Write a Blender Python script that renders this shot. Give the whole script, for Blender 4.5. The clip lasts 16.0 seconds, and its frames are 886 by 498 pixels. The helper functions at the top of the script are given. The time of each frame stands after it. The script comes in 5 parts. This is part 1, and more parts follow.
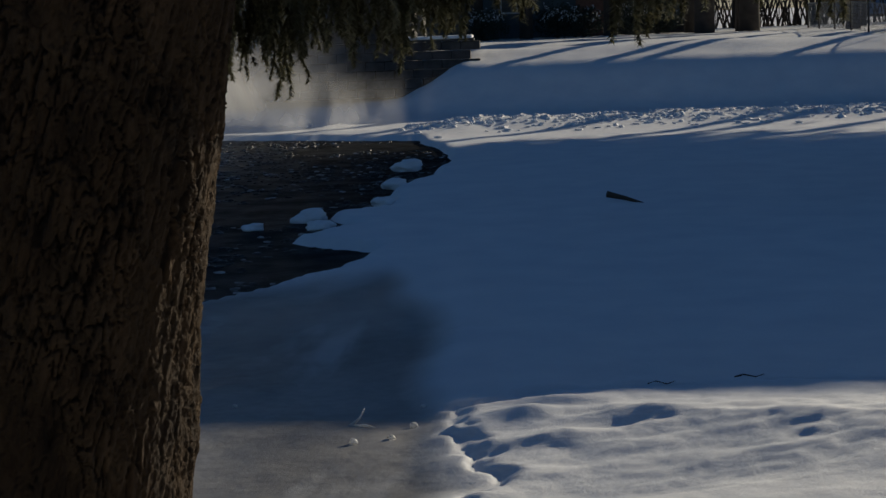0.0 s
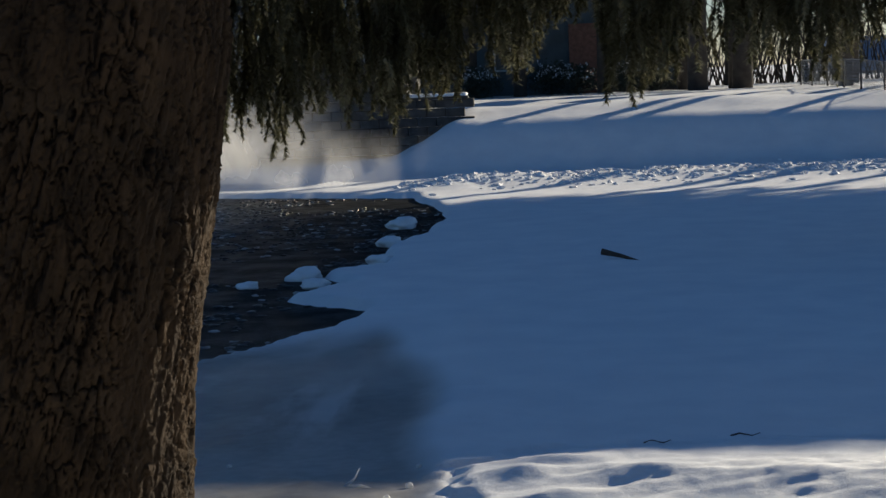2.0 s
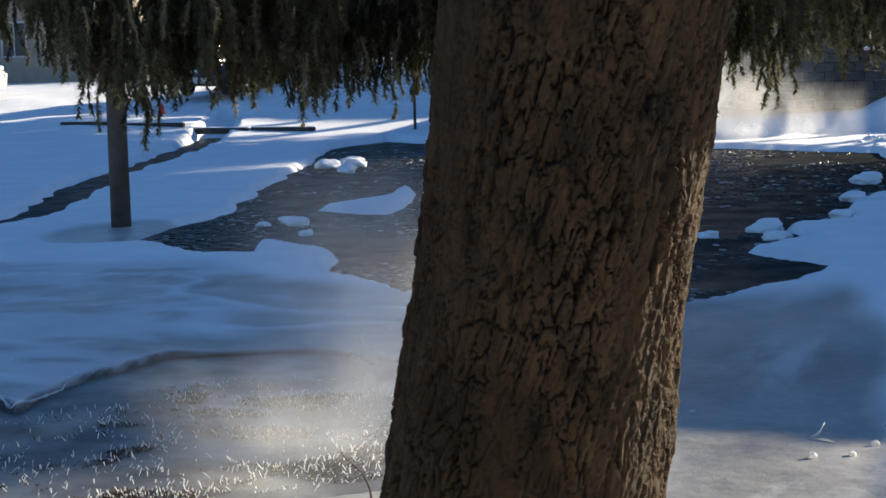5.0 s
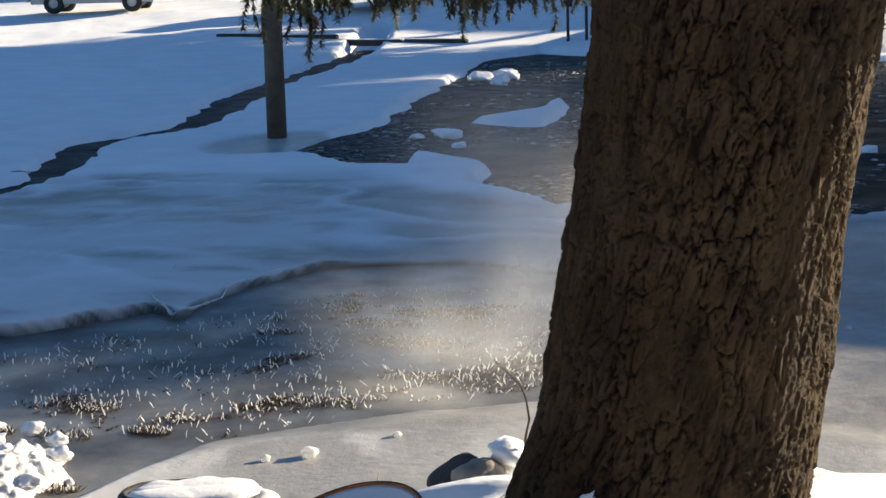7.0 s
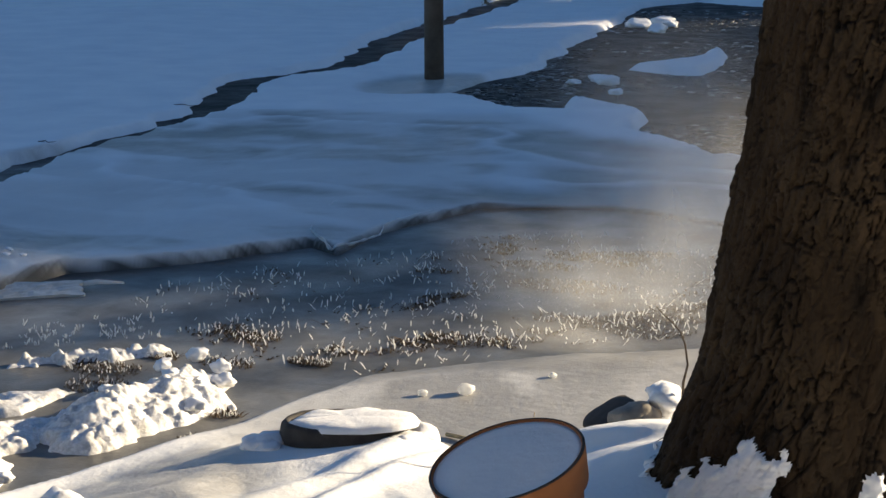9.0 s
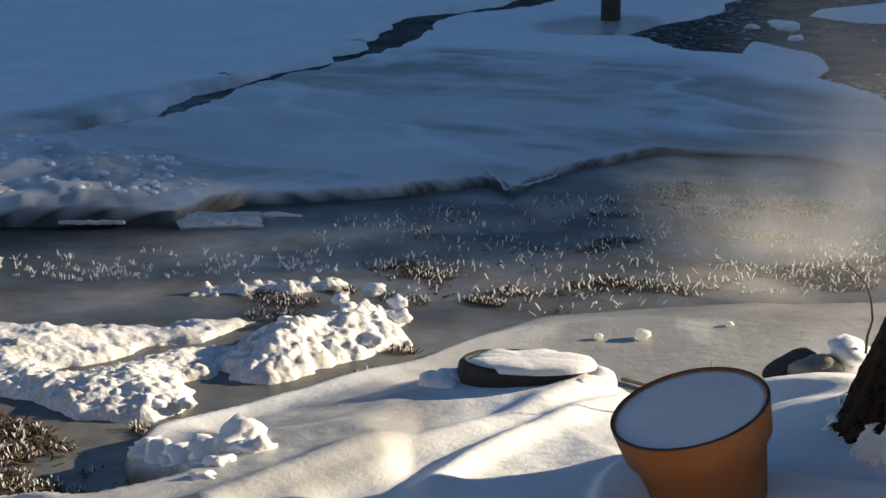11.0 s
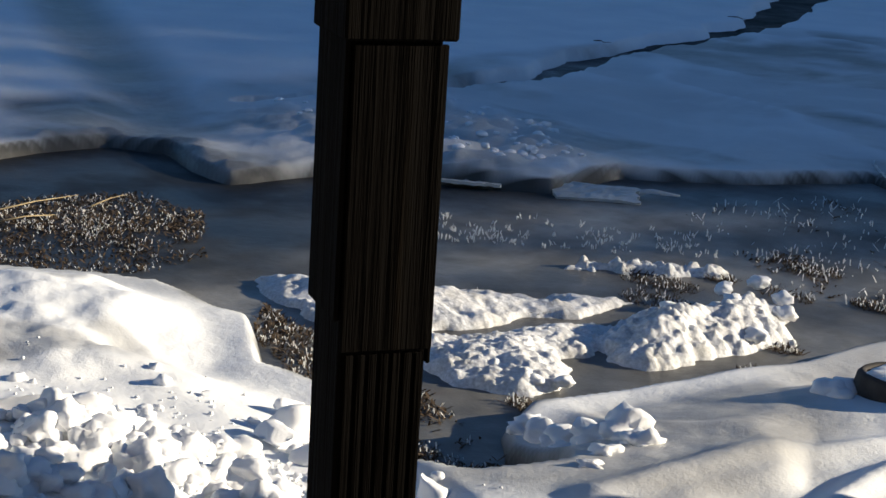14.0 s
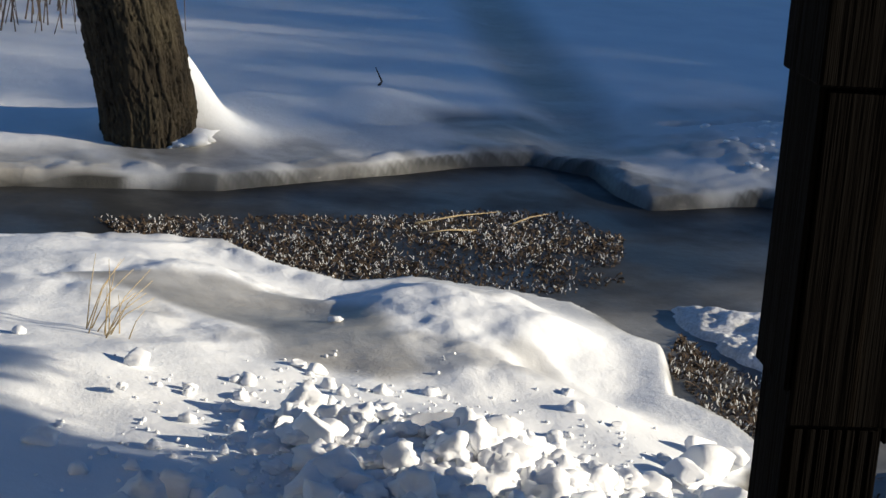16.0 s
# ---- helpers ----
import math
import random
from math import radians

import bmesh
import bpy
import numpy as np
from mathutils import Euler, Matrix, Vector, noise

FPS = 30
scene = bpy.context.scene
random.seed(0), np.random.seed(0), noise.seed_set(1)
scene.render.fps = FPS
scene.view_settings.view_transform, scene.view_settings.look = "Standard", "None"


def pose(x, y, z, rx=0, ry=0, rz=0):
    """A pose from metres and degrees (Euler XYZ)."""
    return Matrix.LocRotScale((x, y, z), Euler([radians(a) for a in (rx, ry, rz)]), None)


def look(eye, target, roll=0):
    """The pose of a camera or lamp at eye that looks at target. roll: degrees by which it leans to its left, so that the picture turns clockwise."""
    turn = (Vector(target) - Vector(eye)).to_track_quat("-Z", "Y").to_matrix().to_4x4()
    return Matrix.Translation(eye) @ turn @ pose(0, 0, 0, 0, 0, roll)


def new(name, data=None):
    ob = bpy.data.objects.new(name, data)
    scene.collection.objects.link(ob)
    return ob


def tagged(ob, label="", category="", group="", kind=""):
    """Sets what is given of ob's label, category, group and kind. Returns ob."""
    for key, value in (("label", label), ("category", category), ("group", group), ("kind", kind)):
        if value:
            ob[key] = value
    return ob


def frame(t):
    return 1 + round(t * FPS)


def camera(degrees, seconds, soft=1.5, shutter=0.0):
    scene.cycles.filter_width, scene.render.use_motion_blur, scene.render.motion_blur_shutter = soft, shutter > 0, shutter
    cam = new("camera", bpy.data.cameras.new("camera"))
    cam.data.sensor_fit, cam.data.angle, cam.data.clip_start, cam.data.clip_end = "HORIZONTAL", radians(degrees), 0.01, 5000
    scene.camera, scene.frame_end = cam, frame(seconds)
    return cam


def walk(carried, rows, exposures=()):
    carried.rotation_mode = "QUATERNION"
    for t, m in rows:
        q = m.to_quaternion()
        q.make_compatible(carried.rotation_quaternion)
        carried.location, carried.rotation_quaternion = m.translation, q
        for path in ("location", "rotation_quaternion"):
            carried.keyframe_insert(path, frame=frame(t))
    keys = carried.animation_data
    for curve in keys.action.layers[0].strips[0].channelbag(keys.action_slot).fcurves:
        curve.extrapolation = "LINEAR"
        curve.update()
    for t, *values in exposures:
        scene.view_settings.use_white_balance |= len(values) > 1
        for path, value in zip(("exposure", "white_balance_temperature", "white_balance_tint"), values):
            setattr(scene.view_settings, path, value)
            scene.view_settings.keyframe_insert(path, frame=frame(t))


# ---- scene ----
import collections

cam = camera(28.0, 16.0)
PATH = [
    (0, (0.545, -0.075, 2.852), (0.403, 1.903, 2.596), -2.2),
    (0.5, (0.576, -0.057, 2.875), (0.476, 1.93, 2.671), -2.1),
    (1, (0.583, -0.054, 2.862), (0.544, 1.936, 2.659), -2.1),
    (1.5, (0.558, -0.043, 2.868), (0.482, 1.946, 2.667), -2.0),
    (2, (0.543, -0.067, 2.869), (0.409, 1.919, 2.676), -2.3),
    (2.5, (0.511, -0.053, 2.866), (0.322, 1.929, 2.677), -2.1),
    (3, (0.459, -0.037, 2.864), (0.178, 1.934, 2.675), -1.6),
    (3.5, (0.442, -0.106, 2.872), (0.042, 1.844, 2.68), -1.4),
    (4, (0.439, -0.175, 2.884), (-0.049, 1.755, 2.692), -1.7),
    (4.5, (0.419, -0.217, 2.876), (-0.149, 1.689, 2.665), -1.6),
    (5, (0.408, -0.228, 2.871), (-0.219, 1.657, 2.637), -1.4),
    (7.5, (0.39, -0.348, 2.88), (-0.426, 1.445, 2.536), -1.4),
    (8, (0.389, -0.415, 2.891), (-0.464, 1.358, 2.534), -1.0),
    (8.5, (0.372, -0.425, 2.885), (-0.523, 1.326, 2.521), -0.7),
    (9, (0.355, -0.424, 2.877), (-0.571, 1.306, 2.492), -0.4),
    (9.5, (0.329, -0.408, 2.868), (-0.629, 1.301, 2.471), 0.0),
    (10, (0.299, -0.469, 2.878), (-0.706, 1.21, 2.465), 0.6),
    (12.5, (0.142, -0.467, 2.887), (-1.008, 1.094, 2.396), 0.6),
    (13, (0.028, -0.448, 2.892), (-1.142, 1.099, 2.407), 2.4),
    (13.5, (-0.101, -0.423, 2.882), (-1.338, 1.073, 2.398), 3.1),
    (14, (-0.177, -0.442, 2.875), (-1.531, 0.943, 2.375), 3.6),
    (14.5, (-0.227, -0.441, 2.869), (-1.661, 0.855, 2.354), 3.5),
    (15, (-0.259, -0.45, 2.866), (-1.747, 0.778, 2.337), 3.1),
    (15.5, (-0.303, -0.428, 2.867), (-1.869, 0.7, 2.341), 3.6),
    (16, (-0.334, -0.377, 2.871), (-1.975, 0.648, 2.364), 4.0),
]
walk(cam, [(t, look(eye, target, roll)) for t, eye, target, roll in PATH],
     exposures=[(0, -0.2, 5050, 8), (0.6, 0.05, 5050, 8), (2, 0.6, 5050, 8), (3.5, 1.05, 5050, 8), (5, 1.75, 5100, 8), (7.5, 1.75, 5450, 8),
                (9, 1.55, 5600, 8), (12.5, 1.1, 5300, 8), (14, 1.0, 5050, 8), (16, 0.8, 4950, 8)])

# ---- world and sun ----
SUN_AZ, SUN_EL = radians(39), radians(16)      # clockwise from +y
SUN_DIR = Vector((math.sin(SUN_AZ) * math.cos(SUN_EL), math.cos(SUN_AZ) * math.cos(SUN_EL), math.sin(SUN_EL)))
world = bpy.data.worlds.new("sky")
scene.world = world
world.use_nodes = True
wn = world.node_tree.nodes
sky = wn.new("ShaderNodeTexSky")
sky.sky_type, sky.sun_disc = "NISHITA", False
sky.dust_density, sky.ozone_density = 0.4, 3.0
sky.sun_elevation, sky.sun_rotation = SUN_EL, SUN_AZ
world.node_tree.links.new(sky.outputs[0], wn["Background"].inputs[0])
wn["Background"].inputs[1].default_value = 0.040
sun = new("sun", bpy.data.lights.new("sun", "SUN"))
sun.data.energy, sun.data.angle, sun.data.color = 5.0, radians(0.5), (1.0, 0.74, 0.43)
sun.matrix_world = look((30, 40, 30), Vector((30, 40, 30)) - SUN_DIR)


# ---- materials ----
class Mat:
    """A small wrapper round a node material."""

    def __init__(self, name, rough=0.8, metal=0.0, spec=0.5):
        self.m = bpy.data.materials.new(name)
        self.m.use_nodes = True
        self.t = self.m.node_tree
        self.b = self.t.nodes["Principled BSDF"]
        self.b.inputs["Roughness"].default_value = rough
        self.b.inputs["Metallic"].default_value = metal
        self.b.inputs["Specular IOR Level"].default_value = spec
        self.co = self.t.nodes.new("ShaderNodeTexCoord").outputs["Object"]

    def link(self, a, b):
        self.t.links.new(a, b)
        return self

    def mapped(self, scale):
        n = self.t.nodes.new("ShaderNodeMapping")
        n.inputs["Scale"].default_value = scale
        self.link(self.co, n.inputs[0])
        return n.outputs[0]

    def noise(self, scale, detail=4, rough=0.55, stretch=None, distortion=0.0):
        n = self.t.nodes.new("ShaderNodeTexNoise")
        n.inputs["Scale"].default_value, n.inputs["Detail"].default_value = scale, detail
        n.inputs["Roughness"].default_value, n.inputs["Distortion"].default_value = rough, distortion
        self.link(self.mapped(stretch) if stretch else self.co, n.inputs["Vector"])
        return n.outputs["Fac"]

    def voronoi(self, scale, stretch=None, feature="F1"):
        n = self.t.nodes.new("ShaderNodeTexVoronoi")
        n.feature = feature
        n.inputs["Scale"].default_value = scale
        self.link(self.mapped(stretch) if stretch else self.co, n.inputs["Vector"])
        return n.outputs["Distance"]

    def ramp(self, fac, *stops):
        n = self.t.nodes.new("ShaderNodeValToRGB")
        els = n.color_ramp.elements
        while len(els) < len(stops):
            els.new(0.5)
        for e, (p, c) in zip(els, stops):
            e.position = p
            e.color = (c, c, c, 1) if isinstance(c, (int, float)) else (*c, 1)
        self.link(fac, n.inputs[0])
        return n.outputs[0]

    def mix(self, fac, a, b, kind="MIX"):
        n = self.t.nodes.new("ShaderNodeMix")
        n.data_type, n.blend_type = "RGBA", kind
        for k, v in ((0, fac), (6, a), (7, b)):
            sock = n.inputs[k]
            if isinstance(v, (int, float)):
                sock.default_value = v if k == 0 else (v, v, v, 1)
            elif isinstance(v, tuple):
                sock.default_value = (*v, 1)
            else:
                self.link(v, sock)
        return n.outputs[2]

    def attr(self, name):
        n = self.t.nodes.new("ShaderNodeAttribute")
        n.attribute_name = name
        return n.outputs["Fac"]

    def rand(self):
        return self.t.nodes.new("ShaderNodeObjectInfo").outputs["Random"]

    def island(self):
        return self.t.nodes.new("ShaderNodeNewGeometry").outputs["Random Per Island"]

    def color(self, v):
        if isinstance(v, tuple):
            self.b.inputs["Base Color"].default_value = (*v, 1)
        else:
            self.link(v, self.b.inputs["Base Color"])
        return self

    def rough(self, v):
        return self.link(v, self.b.inputs["Roughness"])

    def bump(self, height, strength=0.5, dist=0.02):
        n = self.t.nodes.new("ShaderNodeBump")
        n.inputs["Strength"].default_value, n.inputs["Distance"].default_value = strength, dist
        self.link(height, n.inputs["Height"])
        if self.b.inputs["Normal"].is_linked:
            self.link(self.b.inputs["Normal"].links[0].from_socket, n.inputs["Normal"])
        self.link(n.outputs[0], self.b.inputs["Normal"])
        return self


def plain(name, c, rough=0.7, metal=0.0, var=0.25, scale=8.0, bump=0.2):
    m = Mat(name, rough, metal)
    f = m.noise(scale, 5)
    lo, hi = tuple(v * (1 - var) for v in c), tuple(min(1, v * (1 + var)) for v in c)
    m.color(m.ramp(f, (0.3, lo), (0.7, hi)))
    if bump:
        m.bump(m.noise(scale * 6, 3), bump, 0.01)
    return m.m


def ground_material():
    """Snow, with bare grey ice where the attribute 'ice' says so."""
    m = Mat("snow_and_ice", 0.6)
    ice = m.attr("ice")
    snow = m.ramp(m.noise(1.3, 5), (0.3, (0.74, 0.76, 0.79)), (0.7, (0.84, 0.85, 0.86)))
    a = m.ramp(m.noise(0.5, 5, 0.6, (1, 0.6, 1)), (0.34, (0.19, 0.185, 0.172)), (0.5, (0.31, 0.30, 0.28)), (0.68, (0.46, 0.45, 0.43)))
    grain = m.ramp(m.noise(9, 4), (0.35, 0.82), (0.65, 1.0))
    a = m.mix(1.0, a, grain, "MULTIPLY")
    drift = m.ramp(m.noise(0.45, 6, 0.6, (1.0, 0.45, 1), 0.8), (0.56, 0.0), (0.68, 0.5))
    a = m.mix(drift, a, (0.74, 0.75, 0.76))
    # near-black for wet ice, with the undercut's shade put into the colour
    m.color(m.mix(m.attr("wet_or_shade"), m.mix(ice, snow, a), (0.035, 0.034, 0.028)))
    m.rough(m.ramp(ice, (0.0, 0.8), (0.9, 0.4)))
    m.bump(m.noise(14, 6, 0.65), 0.25, 0.03)
    m.bump(m.noise(90, 3, 0.6), 0.25, 0.006)
    return m.m


def water_material():
    m = Mat("dark_water", 0.25, 0, 0.03)
    slush = m.mix(1.0, m.ramp(m.noise(0.7, 5, 0.6), (0.45, 0.0), (0.65, 0.8)), m.ramp(m.noise(7, 7, 0.8), (0.54, 0.0), (0.62, 0.7)), "MULTIPLY")
    c = m.ramp(m.noise(0.7, 5), (0.35, (0.004, 0.005, 0.006)), (0.65, (0.012, 0.014, 0.015)))
    m.color(m.mix(slush, c, (0.12, 0.125, 0.13)))
    m.rough(m.ramp(m.noise(1.5, 4), (0.4, 0.4), (0.65, 0.6)))
    m.bump(m.noise(9, 6, 0.7), 0.15, 0.02)
    m.bump(m.noise(20, 5, 0.65), 0.3, 0.02)
    return m.m


def creek_material():
    m = Mat("creek_ice", 0.35, 0, 0.15)
    c = m.ramp(m.noise(0.55, 5, 0.6, (1, 0.7, 1)), (0.34, (0.06, 0.062, 0.061)), (0.52, (0.135, 0.134, 0.128)), (0.68, (0.24, 0.235, 0.222)))
    cloud = m.ramp(m.noise(2.6, 6, 0.65, None, 0.5), (0.35, 0.72), (0.66, 1.25))
    c = m.mix(1.0, c, cloud, "MULTIPLY")
    grass = m.ramp(m.noise(34, 5, 0.7, (1, 0.5, 1)), (0.35, (0.018, 0.011, 0.006)), (0.55, (0.06, 0.036, 0.018)), (0.72, (0.14, 0.095, 0.05)))
    there = m.mix(1.0, m.attr("weed"), m.ramp(m.noise(8, 5, 0.7), (0.36, 0.1), (0.56, 1.0)), "MULTIPLY")
    m.color(m.mix(m.attr("deep"), m.mix(there, c, grass), (0.008, 0.009, 0.010)))
    m.rough(m.ramp(m.noise(1.4, 4), (0.4, 0.28), (0.65, 0.55)))
    m.bump(m.noise(9, 5, 0.65), 0.18, 0.02)
    m.bump(m.noise(45, 4, 0.7), 0.25, 0.006)
    return m.m


M_GROUND, M_WATER, M_CREEK = ground_material(), water_material(), creek_material()


# ---- mesh helpers ----
def mesh_object(name, verts, faces, mat, smooth=True):
    me = bpy.data.meshes.new(name)
    me.from_pydata([tuple(v) for v in verts], [], [tuple(f) for f in faces])
    me.materials.append(mat)
    if smooth:
        me.polygons.foreach_set("use_smooth", [True] * len(me.polygons))
    me.update()
    return new(name, me)


def part(name, bm, mat, parent=None, label="", smooth=False):
    me = bpy.data.meshes.new(name)
    bm.to_mesh(me)
    bm.free()
    me.materials.append(mat)
    if smooth:
        me.polygons.foreach_set("use_smooth", [True] * len(me.polygons))
    ob = new(name, me)
    if parent is not None:
        ob.parent = parent
    if label:
        tagged(ob, label)
    return ob


def empty(name, x, y, z, rz=0.0):
    e = new(name)
    e.matrix_world = pose(x, y, z, 0, 0, rz)
    e.empty_display_size = 0.1
    return e


def add_box(bm, x0, x1, y0, y1, z0, z1, bevel=0.0, segments=1):
    r = bmesh.ops.create_cube(bm, size=1)
    for v in r["verts"]:
        v.co = Vector(((x0 + x1) / 2 + v.co.x * (x1 - x0), (y0 + y1) / 2 + v.co.y * (y1 - y0), (z0 + z1) / 2 + v.co.z * (z1 - z0)))
    if bevel:
        edges = list({e for v in r["verts"] for e in v.link_edges})
        bmesh.ops.bevel(bm, geom=edges, offset=bevel, segments=segments, affect="EDGES", profile=0.5)
    return bm


def box(x0, x1, y0, y1, z0, z1, bevel=0.0, segments=1):
    return add_box(bmesh.new(), x0, x1, y0, y1, z0, z1, bevel, segments)


def tube(path, radii, sides=8, wobble=0.0, seed=0, cap=True):
    """Vertices and faces of a round tube along a path."""
    rng = random.Random(seed)
    verts, faces = [], []
    pts = [Vector(p) for p in path]
    ref = Vector((0.31, 0.17, 0.93)).normalized()
    for i, p in enumerate(pts):
        d = (pts[min(i + 1, len(pts) - 1)] - pts[max(i - 1, 0)]).normalized()
        r_ = ref if abs(d.dot(ref)) < 0.95 else Vector((1, 0, 0))
        u = d.cross(r_).normalized()
        w = d.cross(u)
        for k in range(sides):
            a = 2 * math.pi * k / sides
            r = radii[i] * (1 + wobble * (rng.random() - 0.5))
            verts.append(p + u * (r * math.cos(a)) + w * (r * math.sin(a)))
    for i in range(len(pts) - 1):
        for k in range(sides):
            a, b = i * sides + k, i * sides + (k + 1) % sides
            faces.append((a, b, b + sides, a + sides))
    if cap:
        faces.append(tuple(range(sides))[::-1])
        faces.append(tuple(range((len(pts) - 1) * sides, len(pts) * sides)))
    return verts, faces


def merged(pieces):
    verts, faces = [], []
    for v, f in pieces:
        o = len(verts)
        verts += v
        faces += [tuple(i + o for i in q) for q in f]
    return verts, faces


# ---- the lie of the land ----
def fbm(x, y, scale, octaves=4, seed=0, gain=0.5):
    """Smooth value noise on arrays, about -1 to 1."""
    out, amp, tot = np.zeros_like(x), 1.0, 0.0
    for o in range(octaves):
        gx, gy = x / scale + 17.3 * o + seed * 3.7, y / scale - 9.1 * o + seed * 5.3
        ix, iy = np.floor(gx), np.floor(gy)
        fx, fy = gx - ix, gy - iy
        fx, fy = fx * fx * fx * (fx * (fx * 6 - 15) + 10), fy * fy * fy * (fy * (fy * 6 - 15) + 10)

        def cell(i, j):
            n = np.sin((ix + i) * 127.1 + (iy + j) * 311.7 + seed * 74.7 + o * 19.19) * 43758.5453
            return (n - np.floor(n)) * 2 - 1

        a = cell(0, 0) * (1 - fx) + cell(1, 0) * fx
        b = cell(0, 1) * (1 - fx) + cell(1, 1) * fx
        out = out + amp * (a * (1 - fy) + b * fy)
        tot += amp
        amp *= gain
        scale = scale / 2
    return out / tot


def inside(poly, x, y):
    """Signed distance to a polygon, positive inside."""
    d = np.full(x.shape, 1e9)
    odd = np.zeros(x.shape, bool)
    n = len(poly)
    for i in range(n):
        (ax, ay), (bx, by) = poly[i], poly[(i + 1) % n]
        ex, ey = bx - ax, by - ay
        k = np.clip(((x - ax) * ex + (y - ay) * ey) / (ex * ex + ey * ey + 1e-9), 0, 1)
        d = np.minimum(d, np.hypot(x - ax - k * ex, y - ay - k * ey))
        cross = ((ay > y) != (by > y)) & (x < ex * (y - ay) / (by - ay + 1e-12) + ax)
        odd ^= cross
    return np.where(odd, d, -d)


def near_line(line, x, y):
    """Distance to an open line, and how far along it (0 to 1)."""
    d, s = np.full(x.shape, 1e9), np.zeros(x.shape)
    n = len(line) - 1
    for i in range(n):
        (ax, ay), (bx, by) = line[i], line[i + 1]
        ex, ey = bx - ax, by - ay
        k = np.clip(((x - ax) * ex + (y - ay) * ey) / (ex * ex + ey * ey + 1e-9), 0, 1)
        q = np.hypot(x - ax - k * ex, y - ay - k * ey)
        s = np.where(q < d, (i + k) / n, s)
        d = np.minimum(d, q)
    return d, s


def step(v, lo, hi):
    k = np.clip((v - lo) / (hi - lo), 0, 1)
    return k * k * (3 - 2 * k)


POOL = [(-7.3, 39.3), (-2.7, 37.3), (-1.8, 34.2), (-1.5, 30.6), (-1.8, 28.2), (-2.05, 27), (-2.0, 24.6), (-2.7, 23.8), (-2.2, 22.6),
        (-2.9, 21.3), (-1.6, 20.3), (-2.0, 18.6), (-3.1, 17.0), (-6.1, 17.7), (-7.5, 18.6), (-8.3, 20.2), (-9.4, 19.9), (-11.2, 21.2),
        (-11.6, 25), (-12.6, 28.6), (-14.0, 34), (-15.3, 38.7), (-15, 41.5), (-13.0, 40.3)]
ISLE = [(-10.2, 25.5), (-9.2, 25.0), (-8.8, 25.1), (-9.3, 27.6), (-9.9, 28.8), (-9.8, 27.0)]
FLAT = [(-9.3, 21.3), (-7.9, 20.3), (-7.4, 18.9), (-8.4, 18.9)]
CREEK = [(-3.2, 10.3), (-4.1, 9.65), (-4.5, 9.2), (-4.95, 8.6), (-5.05, 7.8), (-5.05, 7.3), (-5.3, 6.1), (-5.4, 5.6), (-5.3, 5.3), (-5.1, 5.1), (-4.75, 5.0), (-4.5, 4.75), (-4.65, 4.35), (-5.1, 4.25), (-5.5, 4.4), (-5.8, 4.85),
         (-6.2, 4.95), (-6.6, 4.9), (-7.3, 5.37), (-8.1, 5.37), (-8.87, 4.75), (-8.87, 4.3), (-9.35, 4.1), (-9.95, 4.05), (-10.3, 3.2), (-10.25, 1.0),
         (-11.3, -4), (-13, -4), (-12.2, 1), (-12.0, 3.4), (-11.5, 4.7), (-11.6, 5.8), (-11.75, 6.85), (-11.7, 7.5), (-11.2, 7.75), (-10.6, 7.55), (-10.15, 7.5),
         (-10.0, 8.4), (-8.7, 9.4), (-8.8, 10.3), (-8.2, 11), (-7.6, 12.1), (-7.22, 11.87), (-7.4, 12.9), (-7.2, 14.4), (-6, 14.9), (-3.5, 14.2), (-2.6, 12)]
CRACK = [(-12.4, 9.5), (-12.2, 11.8), (-12.1, 13.1), (-12.65, 15.5), (-12.75, 17.0), (-13.0, 18.0), (-13.9, 20.0), (-14.6, 21.6), (-14.5, 22.8), (-14.4, 23.8), (-16.7, 30.2), (-18.2, 36.2), (-21.0, 45.5)]
CREST = [(-3.38, 6.85), (-3.48, 6.4), (-3.52, 5.9), (-3.5, 5.4), (-3.4, 5.0)]
CREST_2 = [(-3.7, 6.8), (-3.71, 6.1), (-3.94, 5.4), (-4.0, 4.4)]
INLET = [(-11.9, 8.1), (-12.6, 8.6), (-13.8, 9.2), (-16.5, 10.5), (-22, 13.4)]
ICE = [(-0.45, 12.5), (-0.3, 11.3), (-0.05, 10.2), (-0.6, 9.3), (-3.0, 9.2), (-4.3, 8.6), (-4.9, 7.9), (-5.3, 6.5), (-9.5, 4), (-11.5, 1.0), (-12.6, 1.0), (-12.75, 4.0), (-12.6, 5.4), (-13.2, 7.0), (-13.3, 9), (-12.9, 14), (-12.6, 18), (-9, 19),
       (-7.4, 17.7), (-3.2, 17.0), (-1.4, 18.5), (-0.6, 15.5)]
BARE = [(-8.65, 2.6), (-8.6, 3.4), (-8.35, 3.8), (-7.9, 3.95), (-7.4, 3.8), (-6.75, 3.65), (-6.7, 3.35), (-7.05, 2.9), (-7.6, 3.1), (-8.05, 2.9)]
MOTTLE = [(-9.4, 3.2), (-8.6, 4.5), (-7.7, 5.1), (-6.9, 4.8), (-6.2, 4.3), (-6.5, 3.4), (-7.2, 2.6), (-8.8, 2.2)]
APRON = [(-5.1, 8.5), (-4.0, 9.6), (-3, 10.2), (-0.6, 9.8), (-1.0, 8.6), (-2.35, 7.75), (-2.85, 7.3), (-3.35, 6.8), (-3.7, 7.0), (-4.3, 7.05), (-4.75, 6.7), (-5.2, 7.1)]
